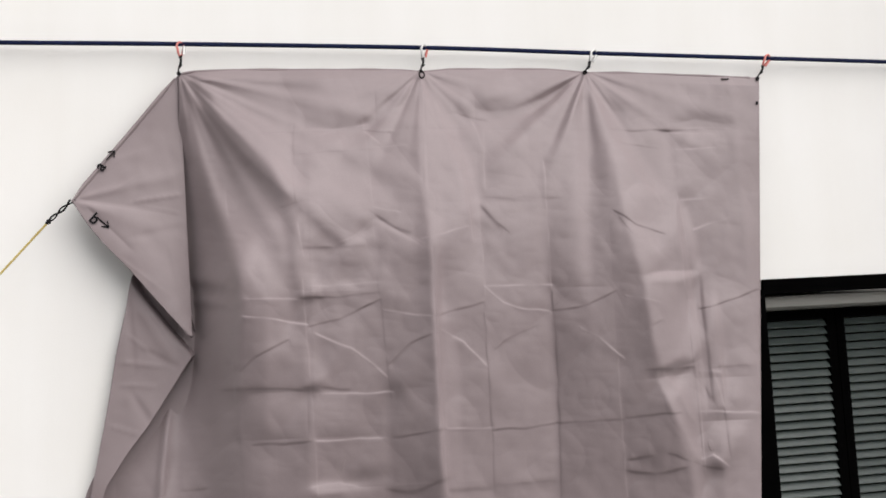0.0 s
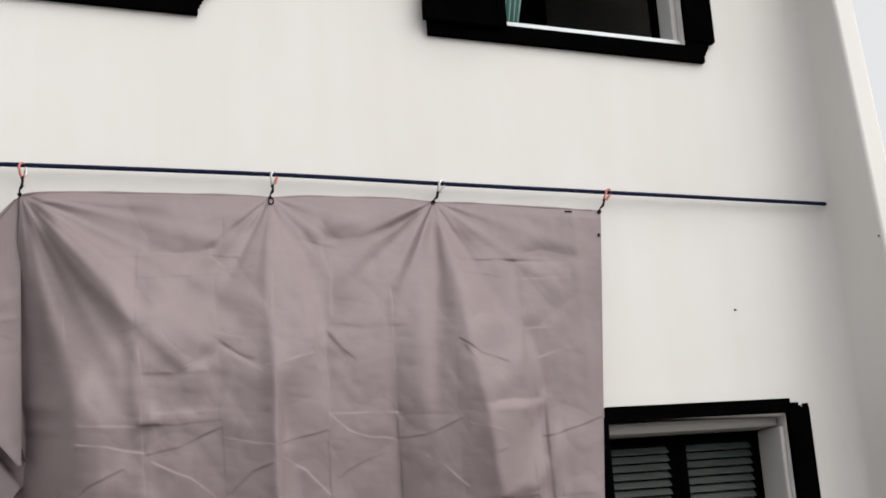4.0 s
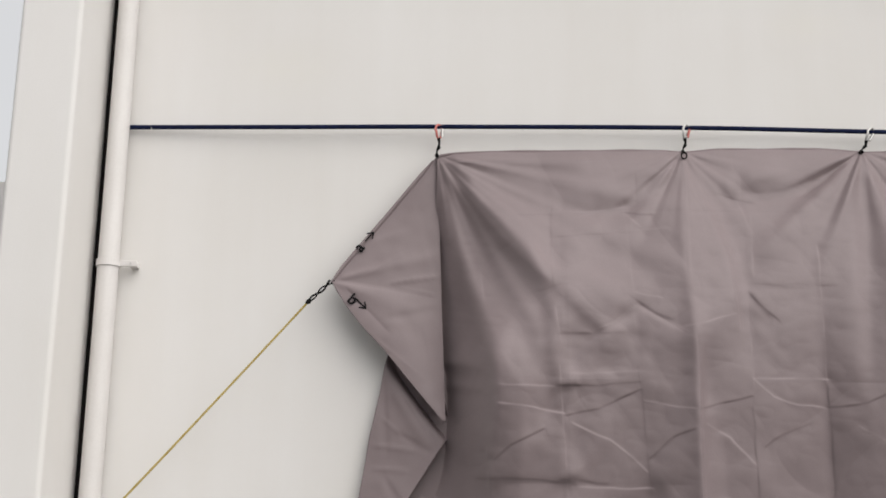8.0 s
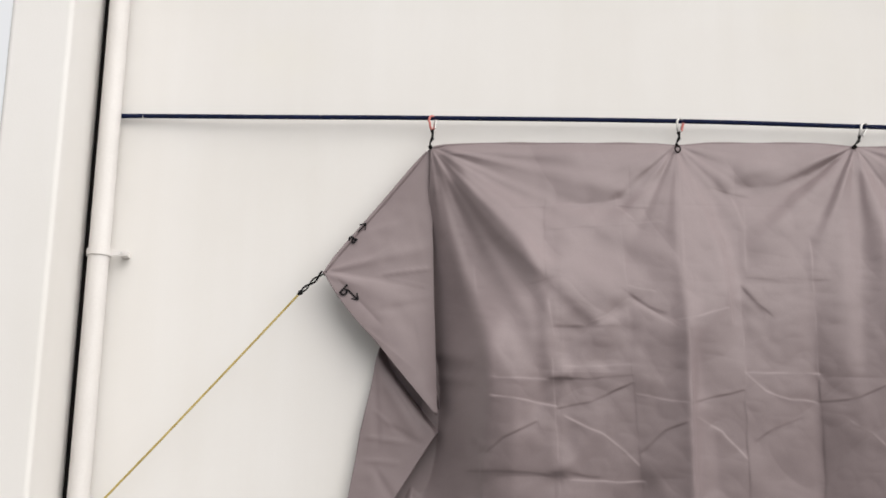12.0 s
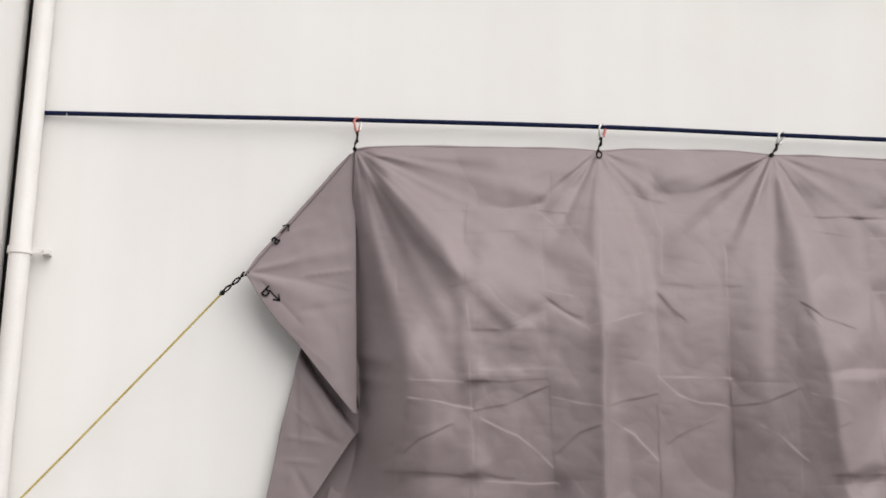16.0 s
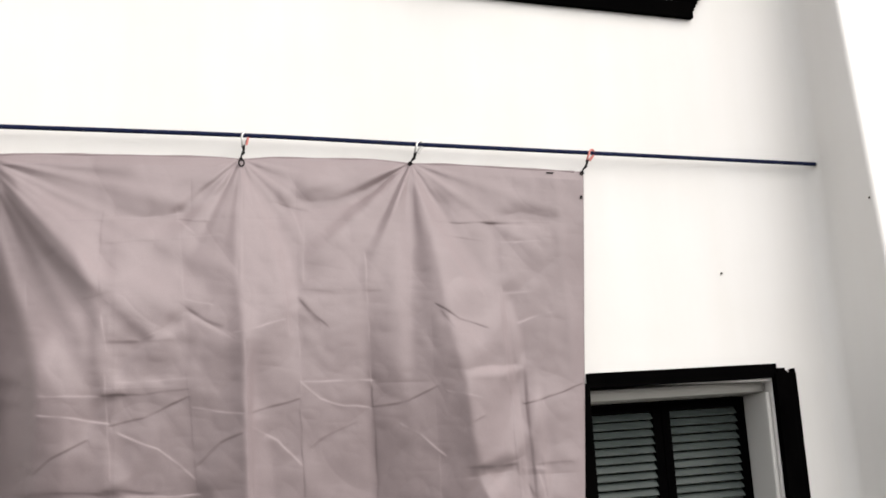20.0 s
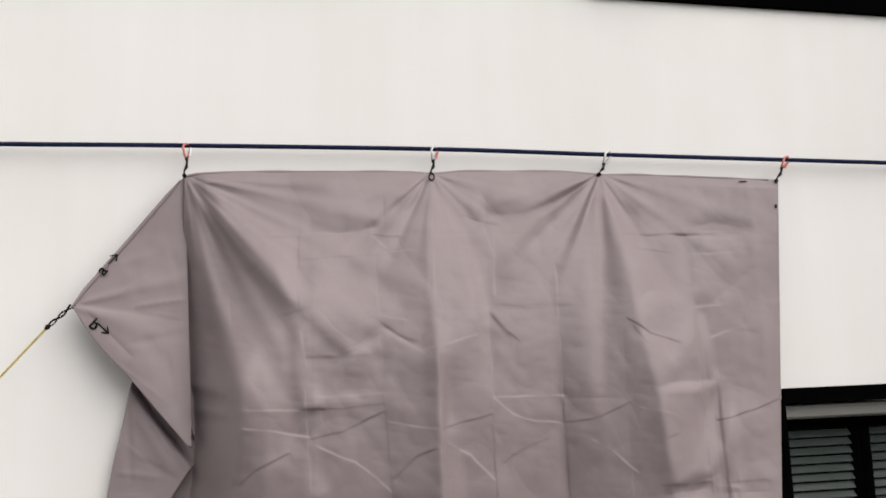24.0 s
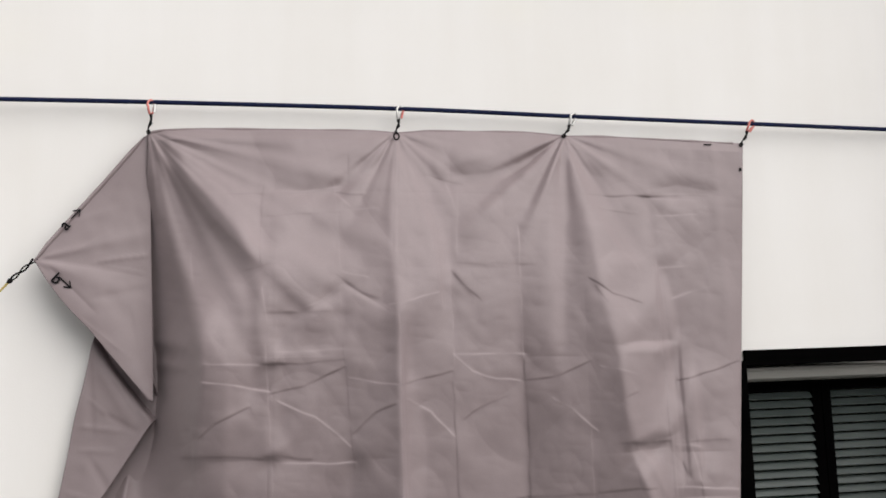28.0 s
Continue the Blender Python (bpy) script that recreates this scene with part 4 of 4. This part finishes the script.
    crease((2.576, 1.821), (2.582, 1.302), strength=-0.6, mm=6)
    crease((2.172, 1.833), (2.177, 1.189), strength=-0.5, mm=7)
    crease((0.34, 1.862), (0.382, 1.282), strength=0.8, mm=10)
    crease((0.314, 2.651), (0.323, 2.565), strength=-0.5, mm=8)
    crease((2.689, 1.817), (2.718, 1.377), strength=0.5, mm=9)
    crease((1.556, 2.951), (1.553, 2.698), strength=-0.4, mm=8)
    crease((1.45, 2.782), (1.477, 2.449), strength=-0.5, mm=10)
    return h


def relief(x, z):
    """How far the hanging sheet stands towards the viewer."""
    h = FOLD_DEPTH * drape(x, z) + creases(x, z, 1.0)
    h += lattice(x, z, 0.24, 3, 0.004) + lattice(x, z, 0.11, 4, 0.0022) + lattice(x, z, 0.05, 6, 0.0011)
    h += 0.007 * np.abs(lattice(x, z, 0.23, 12, 1)) + 0.0025 * np.abs(lattice(x, z, 0.12, 14, 1))
    h += 0.0012 * np.abs(lattice(x, z, 0.085, 21, 1)) + 0.0008 * np.abs(lattice(0.6 * x + 0.9 * z, z - 0.5 * x, 0.06, 23, 1))
    # the panels between the packing creases puff a little, each in its own way
    rng = np.random.RandomState(5)
    cols, rows = (0.38, 0.67, 1.03, 1.27, 1.52, 1.85, 2.17, 2.55, 2.9), (3.2, 2.98, 2.62, 2.2, 1.74, 1.53, 1.3)
    for a, b in zip(cols, cols[1:]):
        for top, low in zip(rows, rows[1:]):
            u, v = np.clip((x - a) / (b - a), 0, 1), np.clip((z - low) / (top - low), 0, 1)
            p, q = rng.uniform(0.6, 1.6, 2)
            h += rng.uniform(-0.006, 0.012) * np.sin(np.pi * u**p) * np.sin(np.pi * v**q)
    # a narrow fold beside the pulled corner's lower end
    h += ridge(x, z, (0.075, 1.76), (0.0, 1.0), 0.025, 0.02, 0.03, 1.6)
    return h


def sheet(name, x, y, z, parent, mat, label, thick=0.003):
    """A cloth grid from arrays of places, with thickness."""
    r, c = x.shape
    co = np.stack([x, y, z], -1).reshape(-1, 3)
    idx = np.arange(r * c).reshape(r, c)
    quads = np.stack([idx[:-1, :-1], idx[1:, :-1], idx[1:, 1:], idx[:-1, 1:]], -1).reshape(-1, 4)
    me = bpy.data.meshes.new(name)
    me.from_pydata(co.tolist(), [], quads.tolist())
    me.materials.append(mat)
    me.polygons.foreach_set("use_smooth", [True] * len(me.polygons))
    ob = new(name, me)
    ob.parent = parent
    mod = ob.modifiers.new("thick", "SOLIDIFY")
    mod.thickness, mod.offset = thick, 0
    return tagged(ob, label) if label else ob


tarp = thing("tarpaulin", "creased taupe tarpaulin hung by eyelets, one corner pulled aside", "tarpaulin")
NU, NV = 840, 600
u, v = np.meshgrid(np.linspace(0, 1, NU), np.concatenate((np.linspace(0, 0.86, NV - 40), np.linspace(0.864, 1, 40))))
top_x = 0.1 + u * 2.935
top_z = profile(top_x, (0.1, 0.16, 0.34, 1.15, 1.26, 1.4, 1.9, 2.1, 2.3, 3.035), (3.236, 3.248, 3.262, 3.278, 3.268, 3.286, 3.295, 3.281, 3.285, 3.272))
z = top_z - v * (top_z - 0.95)
left = 0.11 - 0.225 * (1 + np.tanh((1.6 - z) / 0.25))
right = 3.035 - 0.082 * (3.27 - z)
x = left + u * (right - left)
edge = np.clip(v / 0.02, 0, 1)
y = -0.085 - (0.5 + 0.5 * edge) * relief(x, z) - 0.04 * v
belly = 0.21 * np.sin(np.pi * np.clip(u, 0, 1)) ** 0.7 * np.sin(np.pi * np.clip(v * 1.08, 0, 1) ** 0.75)
y -= belly
# beside the pulled corner the sheet falls back towards the wall
deep = np.clip((3.22 - z) / 0.9, 0, 1)
deep = deep**2 * (3 - 2 * deep)
beside = np.maximum(x - 0.12, 0)
y += (0.1 * deep - 0.045 * np.clip((2.5 - z) / 0.6, 0, 1)) * np.exp(-((beside / 0.17) ** 2))
y -= 0.12 * deep * (1 - np.exp(-((beside / (0.28 - 0.07 * deep)) ** 2.6))) * np.clip((2.5 - x) / 1.8, 0, 1)
y = np.minimum(y, -0.012)
near = 1 + (y + 0.1) / 5.26
x, z = 0.35 + (x - 0.35) * near, 1.6 + (z - 1.6) * near
main_x, main_y, main_z = x, y, z


def on_sheet(px, pz):
    """The front of the hanging sheet at a place."""
    k = np.argmin((main_x - px) ** 2 + (main_z - pz) ** 2)
    return float(main_y.flat[k]) - 0.004


sheet("main_sheet", x, y, z, tarp, TARP, "")

# the pulled corner: a triangular flap folded over the front
s, t = np.meshgrid(np.linspace(0, 1, 120), np.linspace(0, 1, 90), indexing="ij")
ksplit = 0.55
lx = np.where(s < ksplit, 0.108 + (K.x - 0.108) * s / ksplit, K.x + (0.152 - K.x) * (s - ksplit) / (1 - ksplit))
lz = np.where(s < ksplit, 3.236 + (K.z - 3.236) * s / ksplit, K.z + (2.0 - K.z) * (s - ksplit) / (1 - ksplit))
w = np.clip((s - ksplit) / (1 - ksplit), 0, 1)
lx -= 0.018 * np.sin(math.pi * np.clip(w / 0.5, 0, 1)) + 0.008 * np.sin(math.pi * w)
rx, rz = 0.112 + 0.05 * s, 3.236 + (2.0 - 3.236) * s
x, z = lx + (rx - lx) * t, lz + (rz - lz) * t
span = np.clip((rx - lx) / 0.5, 0, 1)
y = -0.085 - 0.035 * np.exp(-(((s - ksplit) / 0.22) ** 2)) * (1 - t) - 0.03 * span * np.sin(np.pi * np.clip(t, 0, 1)) + 0.032 * s * t - 0.095 * s**4 * t - (0.075 * np.sqrt(w) - 0.012 * w**2) * (1 - t)
y -= lattice(x, z, 0.16, 8, 0.004) * span + lattice(x, z, 0.05, 9, 0.0015)
y -= ridge(x, z, (K.x, K.z), (0.05, 2.74), 0.009, 0.01, 0.03, fade=0.7) + ridge(x, z, (K.x, K.z), (0.0, 2.5), 0.008, 0.01, 0.05, fade=0.7)
y -= ridge(x, z, (-0.1, 2.62), (0.1, 2.66), 0.005, 0.01, 0.012)
for p, q, h, w in (((-0.25, 2.80), (-0.05, 2.86), 0.006, 0.02), ((-0.12, 2.45), (0.08, 2.50), -0.006, 0.02), ((0.02, 2.95), (0.08, 2.70), 0.0025, 0.025), ((-0.2, 2.66), (-0.06, 2.75), 0.004, 0.008), ((-0.05, 2.60), (0.09, 2.58), 0.004, 0.007), ((-0.15, 2.36), (0.05, 2.20), 0.006, 0.016), ((0.05, 2.40), (0.10, 2.15), -0.004, 0.02), ((-0.30, 2.60), (-0.12, 2.42), -0.006, 0.014)):
    y -= ridge(x, z, p, q, h * 0.55, w, 1.4 * w, 0.6) * span
flap_x, flap_y, flap_z = x, y, z
sheet("corner_flap", x, y, z, tarp, TARP, "corner flap marked with two letters")
# rolled hems along the flap's free edge and the top of the sheet
half = int(120 * ksplit)
hem = [(float(flap_x[k, 0]) - 0.002, float(flap_y[k, 0]) - 0.002, float(flap_z[k, 0])) for k in range(2, half + 1, 8)]
part("hem", bar(hem, [0.004] + [0.0095] * (len(hem) - 2) + [0.004], 10), TARP, tarp, "", True)
hem = [(float(main_x[0, k]), float(main_y[0, k]) - 0.001, float(main_z[0, k]) - 0.004) for k in range(4, NU - 4, 13)]
part("hem", bar(hem, [0.0075 + 0.002 * math.sin(0.9 * k) * math.sin(0.23 * k) for k in range(len(hem))], 10), TARP, tarp, "", True)
# the fold's back, turning away behind the flap's right edge
s2, t2 = np.meshgrid(np.linspace(0, 1, 80), np.linspace(0, 1, 16), indexing="ij")
fx, fz = 0.112 + 0.05 * s2, 3.236 - 1.236 * s2
y = -0.085 + 0.032 * s2 - 0.095 * s2**4 + 0.05 * s2 * np.sin(t2 * math.pi / 2)
room = fx - (K.x + (0.152 - K.x) * np.clip((K.z - fz) / (K.z - 2.0), 0, 1))
x = fx - (0.004 + 0.08 * t2) * s2 * np.clip(room / 0.2, 0, 1)
sheet("fold_back", x, y, fz, tarp, TARP, "")

# the lower flap, hanging behind the triangle and folded over at its right
s, t = np.meshgrid(np.linspace(0, 1, 150), np.linspace(0, 1, 60), indexing="ij")
z = 2.48 - s * 1.5
lx = profile(-z, (-2.48, -2.26, -2.12, -1.93, -1.77, -1.615, -1.39, -0.98), (-0.05, -0.114, -0.137, -0.177, -0.2, -0.226, -0.268, -0.34))
rx = profile(-z, (-2.48, -2.01, -1.93, -1.87, -1.72, -1.62, -1.5, -1.36, -0.98), (0.09, 0.178, 0.172, 0.13, 0.036, -0.028, -0.12, -0.21, -0.33))
x = lx + (rx - lx) * t
y = -0.055 - 0.035 * t - 0.01 * np.exp(-(((x - 0.17) / 0.05) ** 2) - (((z - 1.99) / 0.07) ** 2))
y += 0.2 * np.exp(-np.abs((z - 2.0 + 1.22 * (x - 0.16)) / 0.055 + 0.05) ** 3.2) * np.clip((x + 0.11) / 0.16, 0, 1)
y = np.minimum(y, -0.012)
y -= lattice(x, z, 0.12, 18, 0.004) + lattice(x, z, 0.05, 19, 0.0015)
y -= ridge(x, z, (-0.15, 1.9), (0.0, 1.88), 0.005, 0.01, 0.012) + ridge(x, z, (-0.08, 2.15), (0.05, 1.95), 0.006, 0.02, 0.03)
for p, q, h, w in (((-0.12, 2.02), (-0.05, 1.96), 0.006, 0.007), ((-0.02, 2.12), (0.06, 2.0), 0.008, 0.016), ((-0.16, 1.80), (-0.02, 1.79), 0.006, 0.008), ((-0.1, 1.75), (0.0, 1.6), -0.008, 0.02), ((-0.2, 1.62), (-0.08, 1.58), 0.006, 0.01), ((-0.12, 2.2), (-0.1, 1.9), -0.008, 0.02), ((-0.04, 1.95), (0.08, 1.88), -0.007, 0.012)):
    y -= ridge(x, z, p, q, h * 0.6, w, 1.4 * w, 0.6)
sheet("lower_flap", x, y, z, tarp, TARP, "")

for c, kz, r in ((C1, -0.006, 0.006), (C2, -0.03, 0.0125), (C3, -0.004, 0.006), ((3.022, 3.262), 0, 0.006), ((K.x + 0.01, K.z - 0.006), 0, 0.006)):
    ring = [(c[0] + r * math.cos(a), on_sheet(c[0], c[1] + kz) - (0.014 if kz < -0.02 else 0.004) if c[0] > 0 else -0.131, c[1] + kz + 1.3 * r * math.sin(a)) for a in (2 * math.pi * k / 16 for k in range(16))]
    part("eyelet", bar(ring, 0.0036, 6, True), BLACK_CORD, tarp, "dark metal eyelet", True)


def written(text, place, size, turn, parent):
    """Marker writing as a thin mesh."""
    cu = bpy.data.curves.new("letter", "FONT")
    cu.body, cu.size, cu.extrude, cu.offset = text, size, 0.0008, 0.0012
    cu.align_x = "CENTER"
    tmp = new("letter", cu)
    me = bpy.data.meshes.new_from_object(tmp.evaluated_get(bpy.context.evaluated_depsgraph_get()))
    bpy.data.objects.remove(tmp)
    me.materials.clear()
    me.materials.append(INK)
    ob = new("letter", me)
    ob.parent = parent
    ob.matrix_basis = Matrix.Translation(place) @ Matrix.Rotation(turn, 4, "Y") @ Matrix.Rotation(radians(90), 4, "X")
    return tagged(ob, "handwritten black letter")


def arrow(a, b, parent, y0, y1):
    p, q = Vector((a[0], y0, a[1])), Vector((b[0], y1, b[1]))
    d = (q - p).normalized()
    n = Vector((-d.z, 0, d.x))
    bm = bar([p, q], 0.0032, 6)
    tube(bm, [q - d * 0.026 + n * 0.018, q], 0.003, 6)
    tube(bm, [q - d * 0.026 - n * 0.018, q], 0.003, 6)
    return part("arrow", bm, INK, parent, "hand-drawn black arrow")


def on_flap(px, pz):
    k = np.argmin((flap_x - px) ** 2 + (flap_z - pz) ** 2)
    return float(flap_y.flat[k]) - 0.005


written("a", (-0.222, on_flap(-0.222, 2.79) - 0.008, 2.772), 0.076, radians(-50), tarp)
arrow((-0.214, 2.818), (-0.178, 2.862), tarp, on_flap(-0.2, 2.83) - 0.007, on_flap(-0.165, 2.87) - 0.007)
written("b", (-0.275, on_flap(-0.25, 2.53) - 0.004, 2.522), 0.072, radians(40), tarp)
arrow((-0.25, 2.548), (-0.2, 2.5), tarp, on_flap(-0.235, 2.54), on_flap(-0.18, 2.49))
part("mark", slab(2.815, 2.855, on_sheet(2.83, 3.25) - 0.004, on_sheet(2.83, 3.25) + 0.002, 3.251, 3.2555), INK, tarp, "small ink dash")
part("mark", slab(2.998, 3.008, on_sheet(3.003, 3.13) - 0.004, on_sheet(3.003, 3.13) + 0.002, 3.122, 3.138), INK, tarp, "small ink dash")

# ---- small marks on the wall ----
spot = new("wall_plug", mesh("wall_plug", bar([(3.85, 0.004, 2.758), (3.85, -0.006, 2.758), (3.852, -0.012, 2.754)], [0.006, 0.0055, 0.003], 10), DIRT, True))
tagged(spot, "small dark wall plug in white plaster", "wall plug")
spot = new("wall_plug", mesh("wall_plug", bar([(X1 + 0.004, -0.45, 3.08), (X1 - 0.006, -0.45, 3.08)], 0.006, 10), DIRT, True))
tagged(spot, "small dark wall plug sunk in grey plaster", "wall plug")

# ---- outside the left side wall: rain hopper, low pier, wire, trees ----
OX = X0 - FIN_W
hop = thing("rain_hopper", "pale rain hopper and pipe on the side wall", "gutter")
bm = bmesh.new()
ring = lambda x0, x1, y0, y1, z: [bm.verts.new(c) for c in ((x0, y0, z), (x1, y0, z), (x1, y1, z), (x0, y1, z))]
levels = [ring(-1.955, OX - 0.003, -0.19, 0.05, 3.06), ring(-1.952, OX - 0.003, -0.19, 0.05, 2.83), ring(-1.935, OX - 0.05, -0.14, 0.0, 2.77), ring(-1.93, OX - 0.06, -0.12, -0.02, 2.73)]
for a, b in zip(levels, levels[1:]):
    for k in range(4):
        bm.faces.new((b[k], b[(k + 1) % 4], a[(k + 1) % 4], a[k]))
bm.faces.new(levels[0])
bm.faces.new(levels[-1][::-1])
bmesh.ops.bevel(bm, geom=list(bm.edges), offset=0.008, segments=2, affect="EDGES")
part("hopper", bm, PIPE_PAINT, hop, "boxy hopper head")
part("pipe", bar([(-1.888, -0.07, 2.78), (-1.888, -0.07, 1.5), (-1.888, -0.07, 0.02)], 0.042, 20), PIPE_PAINT, hop, "", True)
for z in (2.68, 2.55):
    part("clip", bar([(-1.888, -0.07, z - 0.008), (-1.888, -0.07, z + 0.008)], 0.048, 20), STEEL, hop)
pier = thing("garden_pier", "pale grey plastered wall pier beside the house", "wall pier")
part("shaft", slab(-2.13, OX - 0.06, 0.15, 0.5, 0, 2.22, 0.008), GREY_PLASTER, pier)
part("cap", slab(-2.14, OX - 0.05, 0.14, 0.51, 2.22, 2.272, 0.01), PLASTER, pier)
wire = new("wire", mesh("wire", bar(curved([(-11.5, 14, 3.2), (-5.75, 6, 2.231), (-2.131, 0.2, 1.759)], 10), 0.008, 6), WIRE, True))
tagged(wire, "thin pale wire running from the garden to the pier", "wire")


def tree(base, height, crown, n, mat, seed, limbs=14):
    """Tapered trunk, limbs, and twigs set with leaves along them, thinning towards an uneven outline."""
    rng = random.Random(seed)
    b = Vector(base)
    t = thing("tree", "leafy tree with a dense uneven crown", "tree", base, "trees behind the house")
    fork = b + Vector((0.06, 0, height * 0.42))
    part("trunk", bar(curved([b, b + Vector((0.08, 0, height * 0.2)), fork], 5), [0.15 - 0.006 * k for k in range(11)], 10), BARK, t, "", True)
    twigs = []
    for k in range(limbs):
        a = 2 * math.pi * k * 0.382 + rng.uniform(-0.3, 0.3)
        up = rng.uniform(0.12, 0.58) if k else 0.58
        out = crown * math.sin(math.pi * min(up + 0.18, 0.82)) * rng.uniform(0.5, 0.95) * (1 if k else 0.15)
        end = fork + Vector((math.cos(a) * out, math.sin(a) * out, height * up))
        midp = fork.lerp(end, 0.5) + Vector((0, 0, height * 0.05))
        path = curved([fork, midp, end], 4)
        part("limb", bar(path, [0.05 - 0.005 * j for j in range(9)], 6), BARK, t, "", True)
        for _ in range(9):
            s = path[rng.randint(3, 8)]
            d = Vector((rng.gauss(0, 1), rng.gauss(0, 1), rng.gauss(0.5, 0.8))).normalized()
            twigs.append((s, s + d * crown * rng.uniform(0.2, 0.5), rng.random()))
    verts, faces = [], []
    for k in range(n):
        p, q, w = twigs[int(rng.random() ** 0.9 * len(twigs))]
        c = p.lerp(q, rng.random() ** 0.8)
        c += Vector((rng.gauss(0, 1), rng.gauss(0, 1), rng.gauss(0, 1))) * (0.03 + 0.07 * w)
        m = Euler((rng.uniform(-1.1, 1.1), rng.uniform(-1.1, 1.1), rng.uniform(0, 6.3))).to_matrix()
        L = rng.uniform(0.03, 0.058)
        i = len(verts)
        for v in ((0, -L, 0), (L * 0.42, -L * 0.1, L * 0.15), (0, L, -L * 0.2), (-L * 0.42, -L * 0.1, L * 0.15)):
            verts.append(c + m @ Vector(v))
        faces.append((i, i + 1, i + 2, i + 3))
    me = bpy.data.meshes.new("crown")
    me.from_pydata(verts, [], faces)
    me.materials.append(mat)
    ob = new("crown", me)
    ob.parent = t
    ob.matrix_parent_inverse = Matrix.Translation(base).inverted()
    tagged(ob, kind="stuff")
    return t


tree((-7.6, 8.0, 0), 5.15, 1.8, 120000, LEAF, 1, 26)
tree((-6.6, 8.4, 0), 4.7, 1.3, 60000, LEAF, 31)
tree((-5.6, 8.0, 0), 4.95, 0.8, 19000, LEAF, 6, 12)
tree((-7.1, 8.2, 0), 5.2, 1.1, 40000, LEAF, 17)
tree((-9.8, 10.5, 0), 6.2, 2.1, 26000, LEAF, 9, 18)
# rear crown in the near-black leaves that carry shade as colour
tree((-7.4, 10.9, 0), 5.0, 1.6, 20000, SHADED_LEAF, 12)


def hedge(x0, x1, y0, y1, h, n, seed):
    rng = random.Random(seed)
    verts, faces = [], []
    for k in range(n):
        hx = rng.uniform(x0, x1)
        top = h * (0.86 + 0.1 * math.sin(2.3 * hx + 1) + 0.07 * math.sin(6.1 * hx) + 0.05 * math.sin(15 * hx))
        c = Vector((hx, rng.uniform(y0, y1), top * rng.uniform(0, 1) ** 0.7))
        m = Euler((rng.uniform(0, 6.3), rng.uniform(0, 6.3), rng.uniform(0, 6.3))).to_matrix()
        L = rng.uniform(0.04, 0.075)
        i = len(verts)
        for q in ((0, -L, 0), (L * 0.5, 0, 0), (0, L, 0), (-L * 0.5, 0, 0)):
            verts.append(c + m @ Vector(q))
        faces.append((i, i + 1, i + 2, i + 3))
    me = bpy.data.meshes.new("hedge")
    me.from_pydata(verts, [], faces)
    me.materials.append(SHADED_LEAF)
    return tagged(new("hedge", me), "dense hedge under the trees, deep shade put into its leaf colour", "hedge", kind="stuff")


# stands for the shaded lower greenery; its shade is in the leaf colour
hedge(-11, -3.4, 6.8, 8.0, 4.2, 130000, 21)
